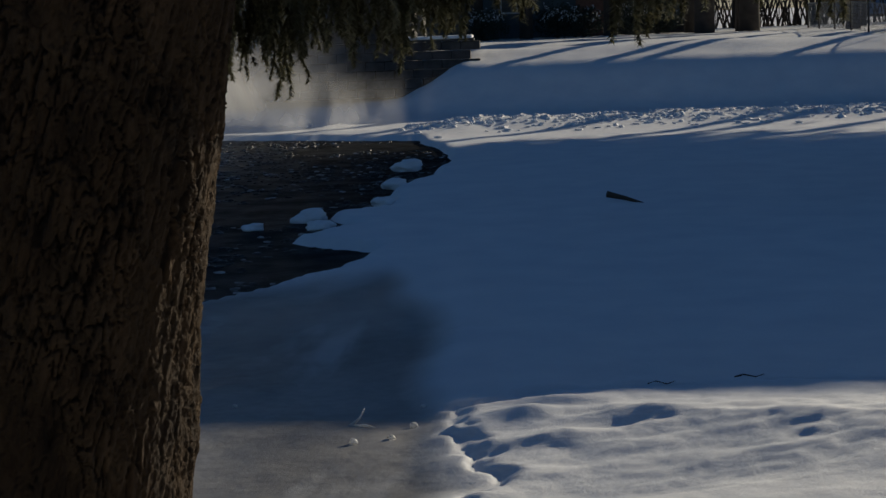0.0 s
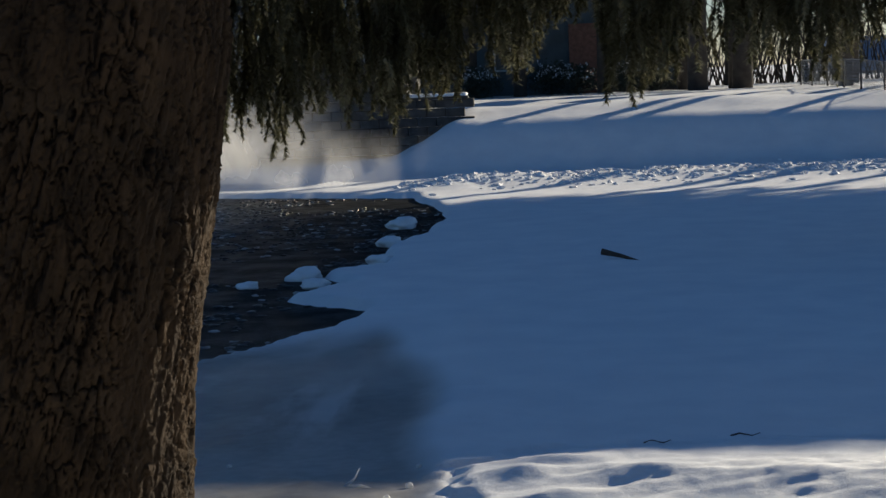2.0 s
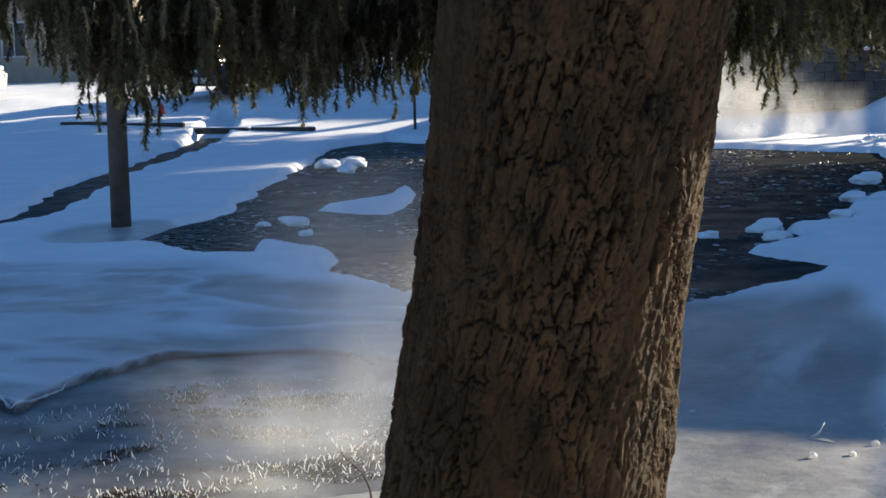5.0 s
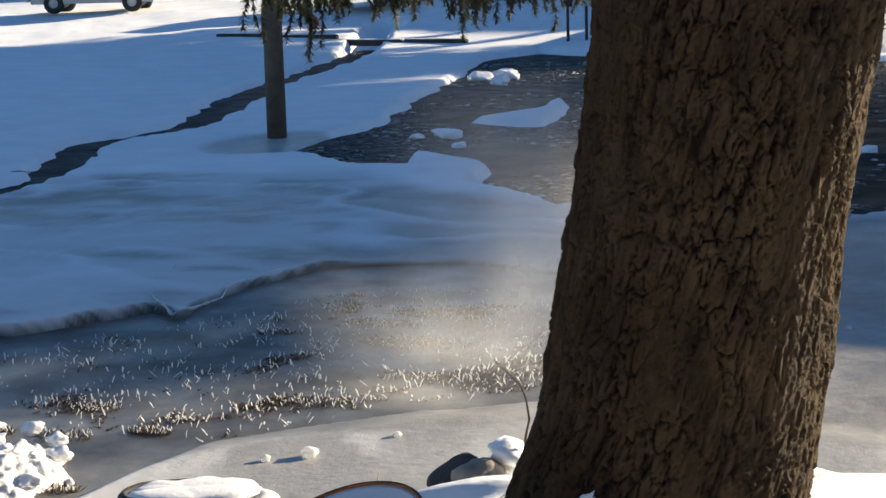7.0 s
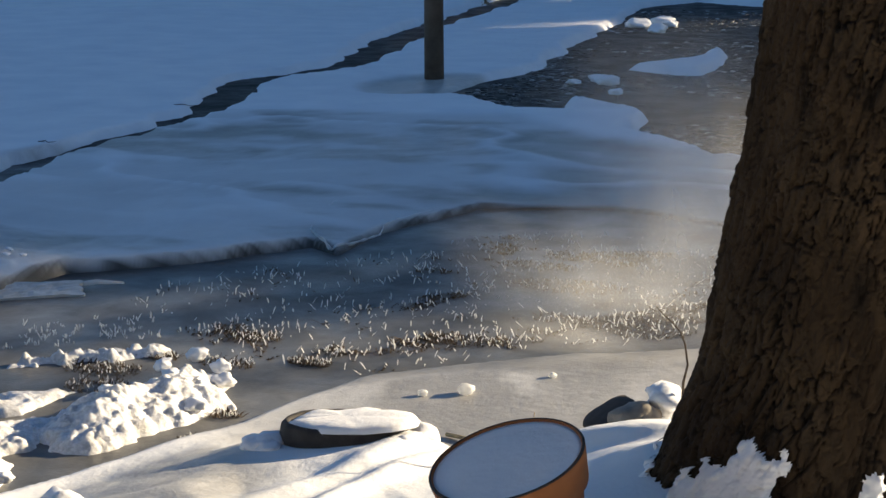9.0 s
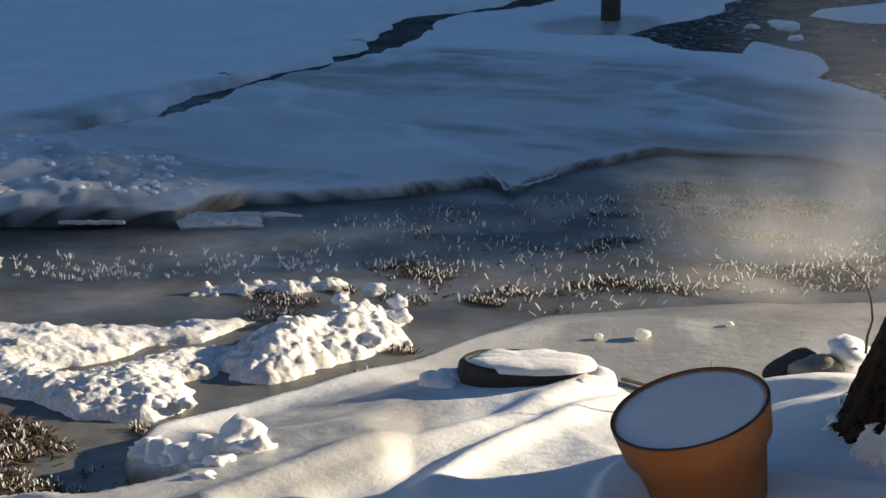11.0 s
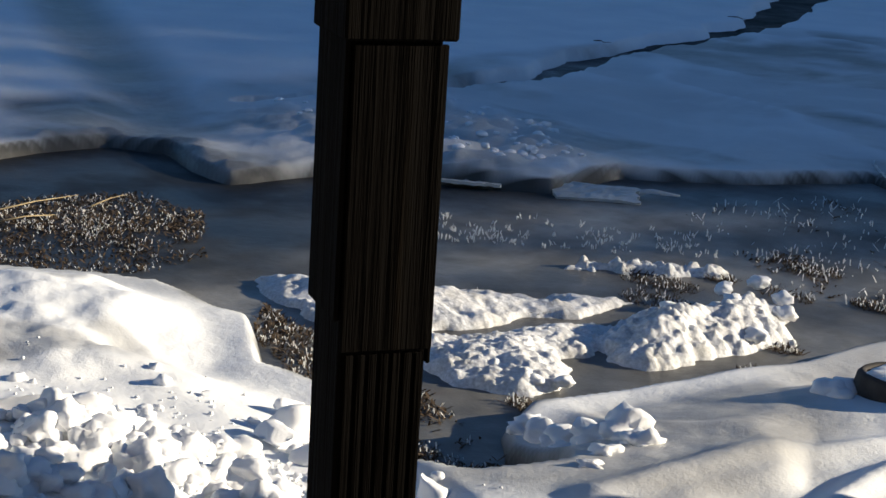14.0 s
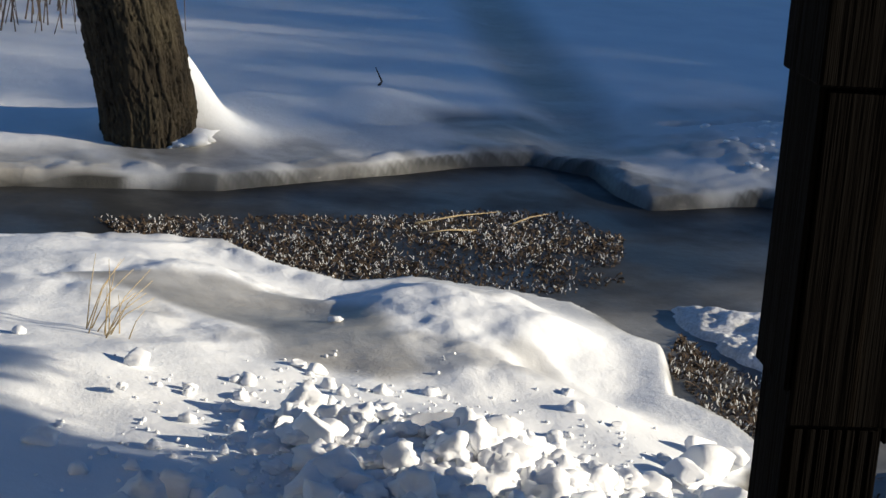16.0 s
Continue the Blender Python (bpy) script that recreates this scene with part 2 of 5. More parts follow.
# grey ice glaze, widened to paint the shaded slope darker
GLAZE_SHADE = [(-5.0, 7.0), (-4.5, 6.8), (-3.9, 6.2), (-3.65, 5.4), (-3.55, 4.5), (-4.6, 4.0), (-5.3, 5.2), (-5.3, 6.2)]
HUMMOCK = [(-10.6, 8.4), (-9.4, 9.0), (-8.9, 9.9), (-9.8, 11.0), (-12.0, 11.2), (-12.2, 9.2)]
NEAR_BANK = [(-5.5, 4.7), (-5.45, 5.5), (-5.2, 6.2), (-5.0, 7.3), (-4.7, 7.7), (-3.9, 7.8), (-3.0, 8.5), (-1.8, 9.0), (-0.5, 9.4), (0.0, 10.2), (-0.3, 11.4), (-0.35, 12.4), (0.5, 13.0),
             (3, 13.0), (12, 13.5), (12, -12), (-30, -12), (-13, -4), (-10.3, -1), (-10.22, 3.15), (-9.93, 3.95), (-9.33, 4.0), (-8.83, 4.2), (-8.83, 4.65), (-8.1, 5.27), (-7.3, 5.27), (-6.6, 4.8), (-6.2, 4.85)]



FROST_FIELD = [(-7.9, 9.9), (-7.0, 9.2), (-6.0, 8.75), (-5.2, 8.6), (-4.6, 9.4), (-3.7, 10.4), (-3.3, 11.6), (-3.6, 13.0), (-4.6, 13.8), (-6.3, 13.6), (-6.9, 12.0), (-7.6, 10.9)]
FROST_REEDS = [(-11.0, 3.6), (-10.75, 4.5), (-10.5, 5.4), (-10.45, 6.2), (-10.2, 6.75), (-9.55, 6.8), (-8.6, 6.1), (-8.5, 5.6), (-9.2, 4.4), (-10.2, 3.6)]
EDGE_REEDS = [(-8.3, 7.5), (-7.4, 8.3), (-6.8, 8.9), (-7.2, 9.4), (-8.4, 8.6), (-9.0, 7.8)]
NEAR_REEDS = [(-7.6, 5.75), (-6.9, 5.6), (-6.0, 5.45), (-5.35, 5.2), (-4.8, 4.9), (-4.7, 4.5), (-5.3, 4.4), (-5.9, 4.9), (-6.5, 5.1), (-7.2, 5.3)]


def farther(points):
    """Draw the far part of an outline out along its bearing."""
    out = []
    for px, py in points:
        k = 1 + 0.0035 * math.hypot(px, py) * min(1.0, max(0.0, (py - 11) / 6))
        out.append((px * k, py * k))
    return out


POOL, ISLE, FLAT, CRACK, ICE = farther(POOL), farther(ISLE), farther(FLAT), farther(CRACK), farther(ICE)


def cells(u, v, seed=0):
    """Distances to the two nearest of jittered points, and a random value for the nearest."""
    iu, iv = np.floor(u), np.floor(v)
    d1, d2, rv = np.full(u.shape, 9.0), np.full(u.shape, 9.0), np.zeros(u.shape)
    for a in (-1, 0, 1):
        for b in (-1, 0, 1):
            cu, cv = iu + a, iv + b
            h = np.sin(cu * 127.1 + cv * 311.7 + seed) * 43758.5453
            k = np.sin(cu * 269.5 + cv * 183.3 + seed) * 28001.8384
            h, k = h - np.floor(h), k - np.floor(k)
            d = np.hypot(cu + h - u, cv + k - v)
            rv = np.where(d < d1, (h * 7.3 + k * 3.1) % 1.0, rv)
            d2 = np.where(d < d1, d1, np.minimum(d2, d))
            d1 = np.minimum(d1, d)
    return d1, d2, rv


def land(x, y):
    """Height of the ground, and how much bare ice and dark wet or shaded edge show, at x, y."""
    big = fbm(x, y, 9, 4, 1)
    mid = fbm(x, y, 1.7, 4, 2)
    fine = fbm(x, y, 0.35, 3, 3)
    wob = 0.25 * fbm(x, y, 1.3, 4, 5)
    z = 0.12 + 0.05 * big + 0.025 * mid
    # road verge, yard and banks on the far side
    rise = 1 - 0.7 * step(-x, 4.5, 8) * (1 - step(-x, 12, 17)) - 0.55 * step(-x - 0.35 * (y - 60), 23, 28)
    z = z + 0.25 * step(y, 46, 51) + rise * 1.55 * step(y + 0.6 * big, 49, 62)
    z = z + 0.3 * step(-x, 19, 28) * step(y, 22, 42)
    z = z + 1.05 * step(x + 0.4 * mid, -4.7, -1.9) * step(y, 48.4, 51.2) * (1 - step(y, 53, 60))
    z = z - 0.05 * np.exp(-((x + 26.5) / 5) ** 2 - ((y - 58) / 4.5) ** 2)
    ridge = np.exp(-((y - 45.2 - 0.6 * fbm(x, y, 6, 2, 8)) / 1.6) ** 2) * step(x, -4.2, -2.0)
    z = z + ridge * (0.2 + 0.12 * fbm(x, y, 0.9, 4, 9))
    # flat sheet of ice along the creek
    ice = step(inside(ICE, x, y) + 0.6 * wob, -0.15, 0.3)
    hum = step(inside(HUMMOCK, x, y), -0.5, 0.5)
    z = z * (1 - ice) + ice * (0.03 + 0.07 * step(-x, 6.8, 8.2) + 0.015 * mid) + hum * (0.05 + 0.07 * np.abs(fbm(x, y, 0.45, 3, 21)))
    c1, _, r1 = cells(x / 0.16 + wob, y / 0.22 + wob, 5)
    c2, _, r2 = cells(x / 0.34 + wob, y / 0.40 - wob, 6)
    z = z + hum * 0.05 * (np.clip(1 - 1.8 * c1 * c1, 0, 1) * r1 + 1.2 * np.clip(1 - 1.8 * c2 * c2, 0, 1) * r2 * r2)
    ice = ice * (1 - 0.5 * hum)
    # frozen waves in the sheet across the creek
    wave = np.exp(-(fbm(x * 0.45 + 0.1 * y, y, 1.7, 3, 41) / 0.10) ** 2) * step(y, 11.5, 13.5) * step(-x, 3, 5) * ice
    z = z + 0.03 * wave
    ice = ice * (1 - 0.75 * wave)
    swirl = step(fbm(0.5 * x + 0.35 * y, 1.1 * y - 0.3 * x, 1.7, 5, 45, 0.6), -0.08, 0.35)
    ice = np.clip(ice * (1 - step(-x, 5.5, 7.5) * (0.62 - 0.8 * swirl)), 0, 1)
    z = z + 0.010 * fine + 0.02 * step(y, 8, 12) * (1 - ice) * np.abs(mid)
    # near bank, rising to the house
    nb = inside(NEAR_BANK, x, y) + 0.4 * wob
    low = step(y, 8.8, 9.8) * step(x, -3, -1)
    crust = step(y, 9.2, 9.9) * step(x, -1.2, -0.6)
    nb = nb + crust * (0.16 * fbm(x * 0.45, y, 0.3, 3, 61) + 0.05 * fbm(x, y, 0.12, 2, 62))
    bank = step(nb, -0.05, 0.35) * (1 - crust) + crust * step(nb, -0.02, 0.07)
    up = np.clip(nb, 0, 20)
    zb = 0.10 - 0.03 * low + 0.16 * step(up, 0, 0.8 + 2.4 * low) + 0.33 * step(up, 0.4, 4.5) + (0.05 - 0.03 * low) * mid + 0.012 * fine
    edge = np.exp(-((x - 0.5) / 0.9) ** 2 - ((y - 11.4) / 1.5) ** 2)
    zb = zb + 0.07 * crust * step(up, 0.0, 0.25)
    zb = zb + edge * (0.05 * np.abs(fbm(x * 0.5, y, 0.45, 3, 14)) - 0.03)
    for cx, cy, cl in ((0.6, 12.35, 0.45), (0.15, 11.85, 0.3), (0.4, 11.15, 0.22)):
        zb = zb + 0.06 * (1 + 2 * wob) * np.exp(-(np.abs(x - cx - wob) / cl) ** 2 - ((y - cy - 0.6 * wob) / 0.15) ** 2)
    d, s = near_line(CREST, x + 0.1 * wob, y)
    zb = zb + 0.05 * np.exp(-(d / 0.08) ** 2)
    d, s = near_line(CREST_2, x + 0.15 * wob, y)
    zb = zb + 0.045 * np.exp(-(d / 0.11) ** 2)
    zb = zb + 0.15 * np.exp(-(np.hypot(x + 1.62, y - 6.4) / 0.95) ** 2)
    zb = zb + 0.06 * step(fbm(x + 0.5 * y, y, 1.4, 2, 15), -0.1, 0.12) * step(x, -5.6, -4.8) * step(-x, -0.5, 1)
    zb = zb + 0.10 * step(-x, 5.5, 7.0) * fbm(x, y, 1.1, 3, 12)
    zb = zb * (1 - 0.55 * np.exp(-(np.hypot(x + 5.0, y - 5.2) / 0.4) ** 2))
    # flat ice between the creek and the drift, a hollow in the lee of the tyre
    flat = step(inside(APRON, x, y) + 0.5 * wob, -0.25, 0.35)
    zb = zb + 0.02 * np.exp(-(np.hypot(x + 4.05, y - 6.5) / 0.4) ** 2)
    # drift banked against the spruce
    zb = zb + 0.08 * np.exp(-(np.hypot(x + 2.6, y - 7.1) / 0.4) ** 2) + 0.12 * np.exp(-(np.hypot(x + 2.25, y - 6.5) / 0.4) ** 2)
    soft = step(inside(MOTTLE, x, y), -0.2, 0.4) * (1 - 0.8 * step(inside(BARE, x, y), -0.2, 0.1))
    zb = zb + soft * (0.07 * fbm(x, y, 0.6, 3, 82) + 0.012 * fbm(x, y, 0.09, 3, 83))
    # heap of broken crust
    heap = np.exp(-((x + 5.25) / 0.6) ** 2 - ((y - 2.85) / 0.6) ** 2) * step(1.05 * (x + 6.3) - 0.9 * (y - 2.6), -0.1, 0.25)
    k1, _, q1 = cells(x / 0.13, y / 0.13, 12)
    k2, _, q2 = cells(x / 0.07 + 3, y / 0.07, 13)
    zb = zb + heap * (0.04 + 0.09 * np.clip(1.1 - 1.5 * k1, 0, 1) * q1 + 0.05 * np.clip(1.1 - 1.5 * k2, 0, 1) * q2)
    z = z * (1 - bank) + bank * zb
    bare = step(inside(BARE, x, y) + 0.5 * wob, -0.05, 0.12)
    mottle = step(inside(MOTTLE, x, y), -0.1, 0.5)
    bare = np.maximum(bare, 0.6 * mottle * step(fbm(x, y, 0.55, 4, 81), 0.02, 0.3))
    # grey glaze that also carries the bank's shade as colour
    glaze_shade = 0.95 * step(inside(GLAZE_SHADE, x, y) + 0.5 * wob, -0.1, 0.3)
    streak = step(fbm(x + 0.4 * y, 0.5 * y, 0.55, 4, 17), 0.0, 0.4)
    ice = ice * (1 - bank) + bank * np.maximum(np.maximum(glaze_shade * (1 - 0.35 * streak), bare * (0.95 - 0.75 * streak)), 0.95 * step(inside(BARE, x, y) + 0.5 * wob, -0.05, 0.15))
    ice = np.maximum(ice, flat * (0.95 - 0.3 * streak))
    z = z * (1 - flat) + flat * (0.085 + 0.006 * mid)
    # ice round the foot of the pole
    ring = step(1 - np.hypot((x + 12.7) / 1.2, (y - 23.7) / 1.6) + 0.5 * wob, 0.0, 0.25)
    ice = np.maximum(ice, 0.95 * ring)
    z = z - 0.05 * ring
    # pool of open water with patches of snow, the creek, the cracks
    wet_or_shade = inside(POOL, x, y) + 0.9 * wob
    isle = np.maximum(inside(ISLE, x, y), inside(FLAT, x, y)) + 0.7 * wob
    wet_or_shade = np.minimum(wet_or_shade, -isle)
    cut = step(wet_or_shade, -0.12, 0.18)
    z = z * (1 - cut) - 0.12 * cut
    crk = inside(CREEK, x, y) + 0.25 * wob
    cut = step(crk, -0.02, 0.09)
    # dark band: wet ice plus painted shade of an undercut the mesh lacks
    wet_shade_edge = step(crk + 0.05 * fine, -0.05, 0.03)
    z = z * (1 - cut) + cut * -0.10
    rag = 0.24 * fbm(x, y, 0.8, 4, 6, 0.62)
    d, s = near_line(CRACK, x + 0.6 * wob + rag, y + 0.6 * wob)
    cut = 1 - step(d, 0.09 + 0.30 * s, 0.17 + 0.48 * s)
    z = z * (1 - cut) + cut * -0.10
    d, s = near_line(INLET, x, y)
    cut = 1 - step(d, 0.05, 0.75)
    z = z - cut * (0.02 * (1 - s) + 0.07)
    drift = 0.16 * fbm(x, y, 0.35, 3, 33)
    z = z + 0.62 * np.exp(-(np.hypot(x + 12.95, y - 4.95) / 0.36) ** 2 * (1 + drift)) + 0.16 * np.exp(-(np.hypot((x + 13.5) * 1.2, (y - 5.7) * 0.8) / 0.55) ** 2)
    z = z + 0.13 * np.exp(-(np.hypot(x + 13.65, y - 7.1) / 0.5) ** 2)
    z = z - 0.20 * np.exp(-(np.hypot(x + 2.1, y - 4.95) / 0.55) ** 2)
    z = z + 0.10 * np.exp(-(np.hypot((x + 5.6) * 1.0, (y - 2.95) * 0.8) / 0.55) ** 2) * (1 + 0.6 * fbm(x, y, 0.25, 3, 34))
    ice = np.maximum(ice, cut * 0.9)
    lip = np.exp(-(crk / 0.3) ** 2) * step(-x, 8.4, 9.2) * (1 - bank) * step(-crk, 0.03, 0.15)
    z = z + lip * 0.09 * np.abs(fbm(x, y, 0.3, 3, 35))
    return z, ice, wet_shade_edge


def height(x, y):
    z, _, _ = land(np.array([float(x)]), np.array([float(y)]))
    return float(z[0])


def heights(xs, ys):
    return land(np.array(xs, float), np.array(ys, float))[0].tolist()


def build_ground():
    az = np.concatenate([np.arange(-32, 100, 0.135), np.arange(100, 328, 3.0)])
    rad = np.concatenate([[0.4, 1.0, 1.8, 2.6, 3.4], 3.9 * 1.0045 ** np.arange(0, 316), 16.1 * 1.0085 ** np.arange(0, 180), [80, 90, 110, 140, 200, 320, 600, 1500]])
    a, r = np.meshgrid(np.radians(az), rad)
    x, y = -np.sin(a) * r, np.cos(a) * r
    z, ice, wet_or_shade = land(x, y)
    far = step(r, 100, 400)
    z = z * (1 - far) + far * 1.6
    n, k = len(rad), len(az)
    verts = np.stack([x.ravel(), y.ravel(), z.ravel()], 1)
    i, j = np.meshgrid(np.arange(n - 1), np.arange(k), indexing="ij")
    j2 = (j + 1) % k
    faces = np.stack([i * k + j, (i + 1) * k + j, (i + 1) * k + j2, i * k + j2], -1).reshape(-1, 4)[:, ::-1]
    me = bpy.data.meshes.new("ground")
    c = len(verts)
    verts = np.vstack([verts, [[0, 0, height(0, 0.3)]]])
    me.from_pydata(verts.tolist(), [], faces.tolist() + [(c, q, (q + 1) % k) for q in range(k)])
    for name, value in (("ice", ice), ("wet_or_shade", wet_or_shade)):
        me.attributes.new(name, "FLOAT", "POINT").data.foreach_set("value", np.append(value.ravel(), 0.0).astype(np.float32))
    me.materials.append(M_GROUND)
    me.polygons.foreach_set("use_smooth", [True] * len(me.polygons))
    me.update()
    return tagged(new("ground", me), "wind-smoothed snow and grey creek ice", kind="structure")


ground = build_ground()
bm = bmesh.new()
for vx, vy in ((-60, 15.9), (4, 15.9), (4, 50), (-60, 50)):
    bm.verts.new((vx, vy, 0.0))
bm.faces.new(bm.verts)
water = tagged(part("water", bm, M_WATER), "dark creek water skinned with thin ice", kind="structure")


def weeds_at(x, y):
    """How thick the drowned grass lies in the creek ice, 0 to 1."""
    field = np.maximum(step(inside(FROST_FIELD, x, y), -0.5, 0.6), 1.3 * step(inside(FROST_REEDS, x, y), -0.3, 0.4))
    field = np.maximum(field, 1.2 * step(inside(NEAR_REEDS, x, y), -0.3, 0.2))
    mats = fbm(0.8 * x + 0.6 * y, 1.25 * (0.8 * y - 0.6 * x), 0.8, 5, 51, 0.62)
    return field * step(mats + 0.15 * (field - 1), 0.05, 0.4)


def build_creek_ice():
    gx, gy = np.meshgrid(np.arange(-24, -1.9, 0.06), np.arange(-8, 15.9, 0.06))
    n, k = gx.shape
    verts = np.stack([gx.ravel(), gy.ravel(), 0.004 * fbm(gx, gy, 0.5, 3, 71).ravel()], 1)
    i, j = np.meshgrid(np.arange(n - 1), np.arange(k - 1), indexing="ij")
    faces = np.stack([i * k + j, i * k + j + 1, (i + 1) * k + j + 1, (i + 1) * k + j], -1).reshape(-1, 4)
    ob = mesh_object("creek_ice", verts.tolist(), faces.tolist(), M_CREEK)
    ob.data.attributes.new("weed", "FLOAT", "POINT").data.foreach_set("value", weeds_at(gx, gy).ravel().astype(np.float32))
    ob.data.attributes.new("deep", "FLOAT", "POINT").data.foreach_set("value", np.maximum(step(-inside(CREEK, gx, gy), 0.25, 0.5), 0.8 * step(-gx + 0.8 * fbm(gx, gy, 1.2, 4, 72), 7.6, 9.2)).ravel().astype(np.float32))
    return tagged(ob, "thin grey creek ice over drowned brown grass", kind="structure")


build_creek_ice()


# ---- more materials ----
def bark_material(name, lo, hi, lichen):
    m = Mat(name, 0.92, 0, 0.25)
    base = m.ramp(m.noise(7, 6, 0.65, (1, 1, 0.35)), (0.3, lo), (0.7, hi))
    base = m.mix(m.ramp(m.noise(2.2, 5), (0.5, 0.0), (0.72, 0.55)), base, lichen)
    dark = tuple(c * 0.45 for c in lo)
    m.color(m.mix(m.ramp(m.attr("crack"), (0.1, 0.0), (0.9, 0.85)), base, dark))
    m.bump(m.noise(26, 7, 0.75, (1, 1, 0.45), 0.4), 0.9, 0.02)
    m.bump(m.noise(90, 4, 0.7, (1, 1, 0.5)), 0.6, 0.006)
    return m.m


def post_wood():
    m = Mat("dark_shaded_wood", 0.85, 0, 0.03)
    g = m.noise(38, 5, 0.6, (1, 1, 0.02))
    # dark wood taken down to near black, porch shade included in the colour
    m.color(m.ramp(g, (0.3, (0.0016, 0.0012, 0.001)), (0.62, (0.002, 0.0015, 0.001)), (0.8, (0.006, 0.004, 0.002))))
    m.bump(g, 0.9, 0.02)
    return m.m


def terracotta():
    m = Mat("terracotta", 0.75)
    c = m.ramp(m.noise(5, 5), (0.3, (0.20, 0.066, 0.014)), (0.7, (0.30, 0.11, 0.024)))
    m.color(m.mix(m.ramp(m.noise(14, 4), (0.6, 0.0), (0.8, 0.3)), c, (0.3, 0.2, 0.13)))
    m.bump(m.noise(50, 3), 0.2, 0.004)
    return m.m


def needles():
    m = Mat("spruce_needles", 0.75, 0, 0.3)
    m.color(m.ramp(m.attr("tone"), (0.0, (0.010, 0.013, 0.007)), (0.5, (0.046, 0.052, 0.031)), (0.85, (0.16, 0.165, 0.11)), (1.0, (0.30, 0.30, 0.21))))
    t = m.t.nodes.new("ShaderNodeBsdfTranslucent")
    t.inputs[0].default_value = (0.13, 0.125, 0.06, 1)
    mix = m.t.nodes.new("ShaderNodeMixShader")
    mix.inputs[0].default_value = 0.35
    m.link(m.b.outputs[0], mix.inputs[1]).link(t.outputs[0], mix.inputs[2])
    m.link(mix.outputs[0], m.t.nodes["Material Output"].inputs[0])
    return m.m


def frost():
    m = Mat("frost", 0.45)
    m.color(m.ramp(m.island(), (0.0, (0.75, 0.75, 0.74)), (1.0, (0.9, 0.9, 0.89))))
    t = m.t.nodes.new("ShaderNodeBsdfTranslucent")
    t.inputs[0].default_value = (0.85, 0.85, 0.84, 1)
    mix = m.t.nodes.new("ShaderNodeMixShader")
    mix.inputs[0].default_value = 0.6
    m.link(m.b.outputs[0], mix.inputs[1]).link(t.outputs[0], mix.inputs[2])
    m.link(mix.outputs[0], m.t.nodes["Material Output"].inputs[0])
    return m.m


def snow(name="snow", dirt=0.0):
    m = Mat(name, 0.7)
    c = m.ramp(m.noise(3, 5), (0.3, (0.76, 0.77, 0.79)), (0.7, (0.86, 0.86, 0.87)))
    if dirt:
        c = m.mix(m.ramp(m.noise(4.5, 6, 0.65), (0.45, 0.0), (0.68, dirt)), c, (0.46, 0.43, 0.37))
        c = m.mix(1.0, c, m.ramp(m.noise(45, 4, 0.7), (0.36, 0.66), (0.62, 1.0)), "MULTIPLY")
    m.color(c)
    m.bump(m.noise(30, 5, 0.65), 0.5 if dirt else 0.22, 0.02)
    return m.m


def steam_material():
    m = Mat("steam", 1.0)
    puff = m.ramp(m.noise(0.55, 5, 0.55, (1, 1, 0.8), 0.6), (0.28, 0.0), (0.66, 1.0))
    a = m.mix(1.0, m.attr("fade"), puff, "MULTIPLY")
    d, t = m.t.nodes.new("ShaderNodeBsdfDiffuse"), m.t.nodes.new("ShaderNodeBsdfTranslucent")
    for n in (d, t):
        n.inputs[0].default_value = (0.9, 0.9, 0.9, 1)
    both, clear, mix = m.t.nodes.new("ShaderNodeMixShader"), m.t.nodes.new("ShaderNodeBsdfTransparent"), m.t.nodes.new("ShaderNodeMixShader")
    both.inputs[0].default_value = 0.6
    m.link(d.outputs[0], both.inputs[1]).link(t.outputs[0], both.inputs[2])
    strength = m.t.nodes.new("ShaderNodeMath")
    strength.operation = "MULTIPLY"
    strength.inputs[1].default_value = 0.85
    m.link(a, strength.inputs[0])
    m.link(strength.outputs[0], mix.inputs[0]).link(clear.outputs[0], mix.inputs[1]).link(both.outputs[0], mix.inputs[2])
    m.link(mix.outputs[0], m.t.nodes["Material Output"].inputs[0])
    return m.m


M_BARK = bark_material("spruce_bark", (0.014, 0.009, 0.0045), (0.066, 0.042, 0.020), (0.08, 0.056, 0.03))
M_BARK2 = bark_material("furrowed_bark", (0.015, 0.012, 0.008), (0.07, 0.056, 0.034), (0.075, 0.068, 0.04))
M_FARBARK = plain("far_bark", (0.05, 0.042, 0.035), 0.9, 0, 0.4, 3)
M_POST, M_POT, M_NEEDLE, M_FROST = post_wood(), terracotta(), needles(), frost()
M_SNOW, M_DIRTY = snow(), snow("grainy_snow", 0.6)
M_DRY = plain("dry_grass", (0.075, 0.05, 0.027), 0.9, 0, 0.5, 9)
M_TWIG = plain("twig", (0.06, 0.045, 0.032), 0.85, 0, 0.4, 20)
M_STRAW = plain("straw", (0.42, 0.33, 0.18), 0.85, 0, 0.3, 20)
M_POLE = plain("grey_pole_wood", (0.12, 0.088, 0.062), 0.9, 0, 0.35, 4)
M_STONE = plain("stone", (0.26, 0.23, 0.19), 0.85, 0, 0.35, 9)
M_RUBBER = plain("old_rubber", (0.035, 0.03, 0.026), 0.8, 0, 0.5, 14)
M_STEAM = steam_material()


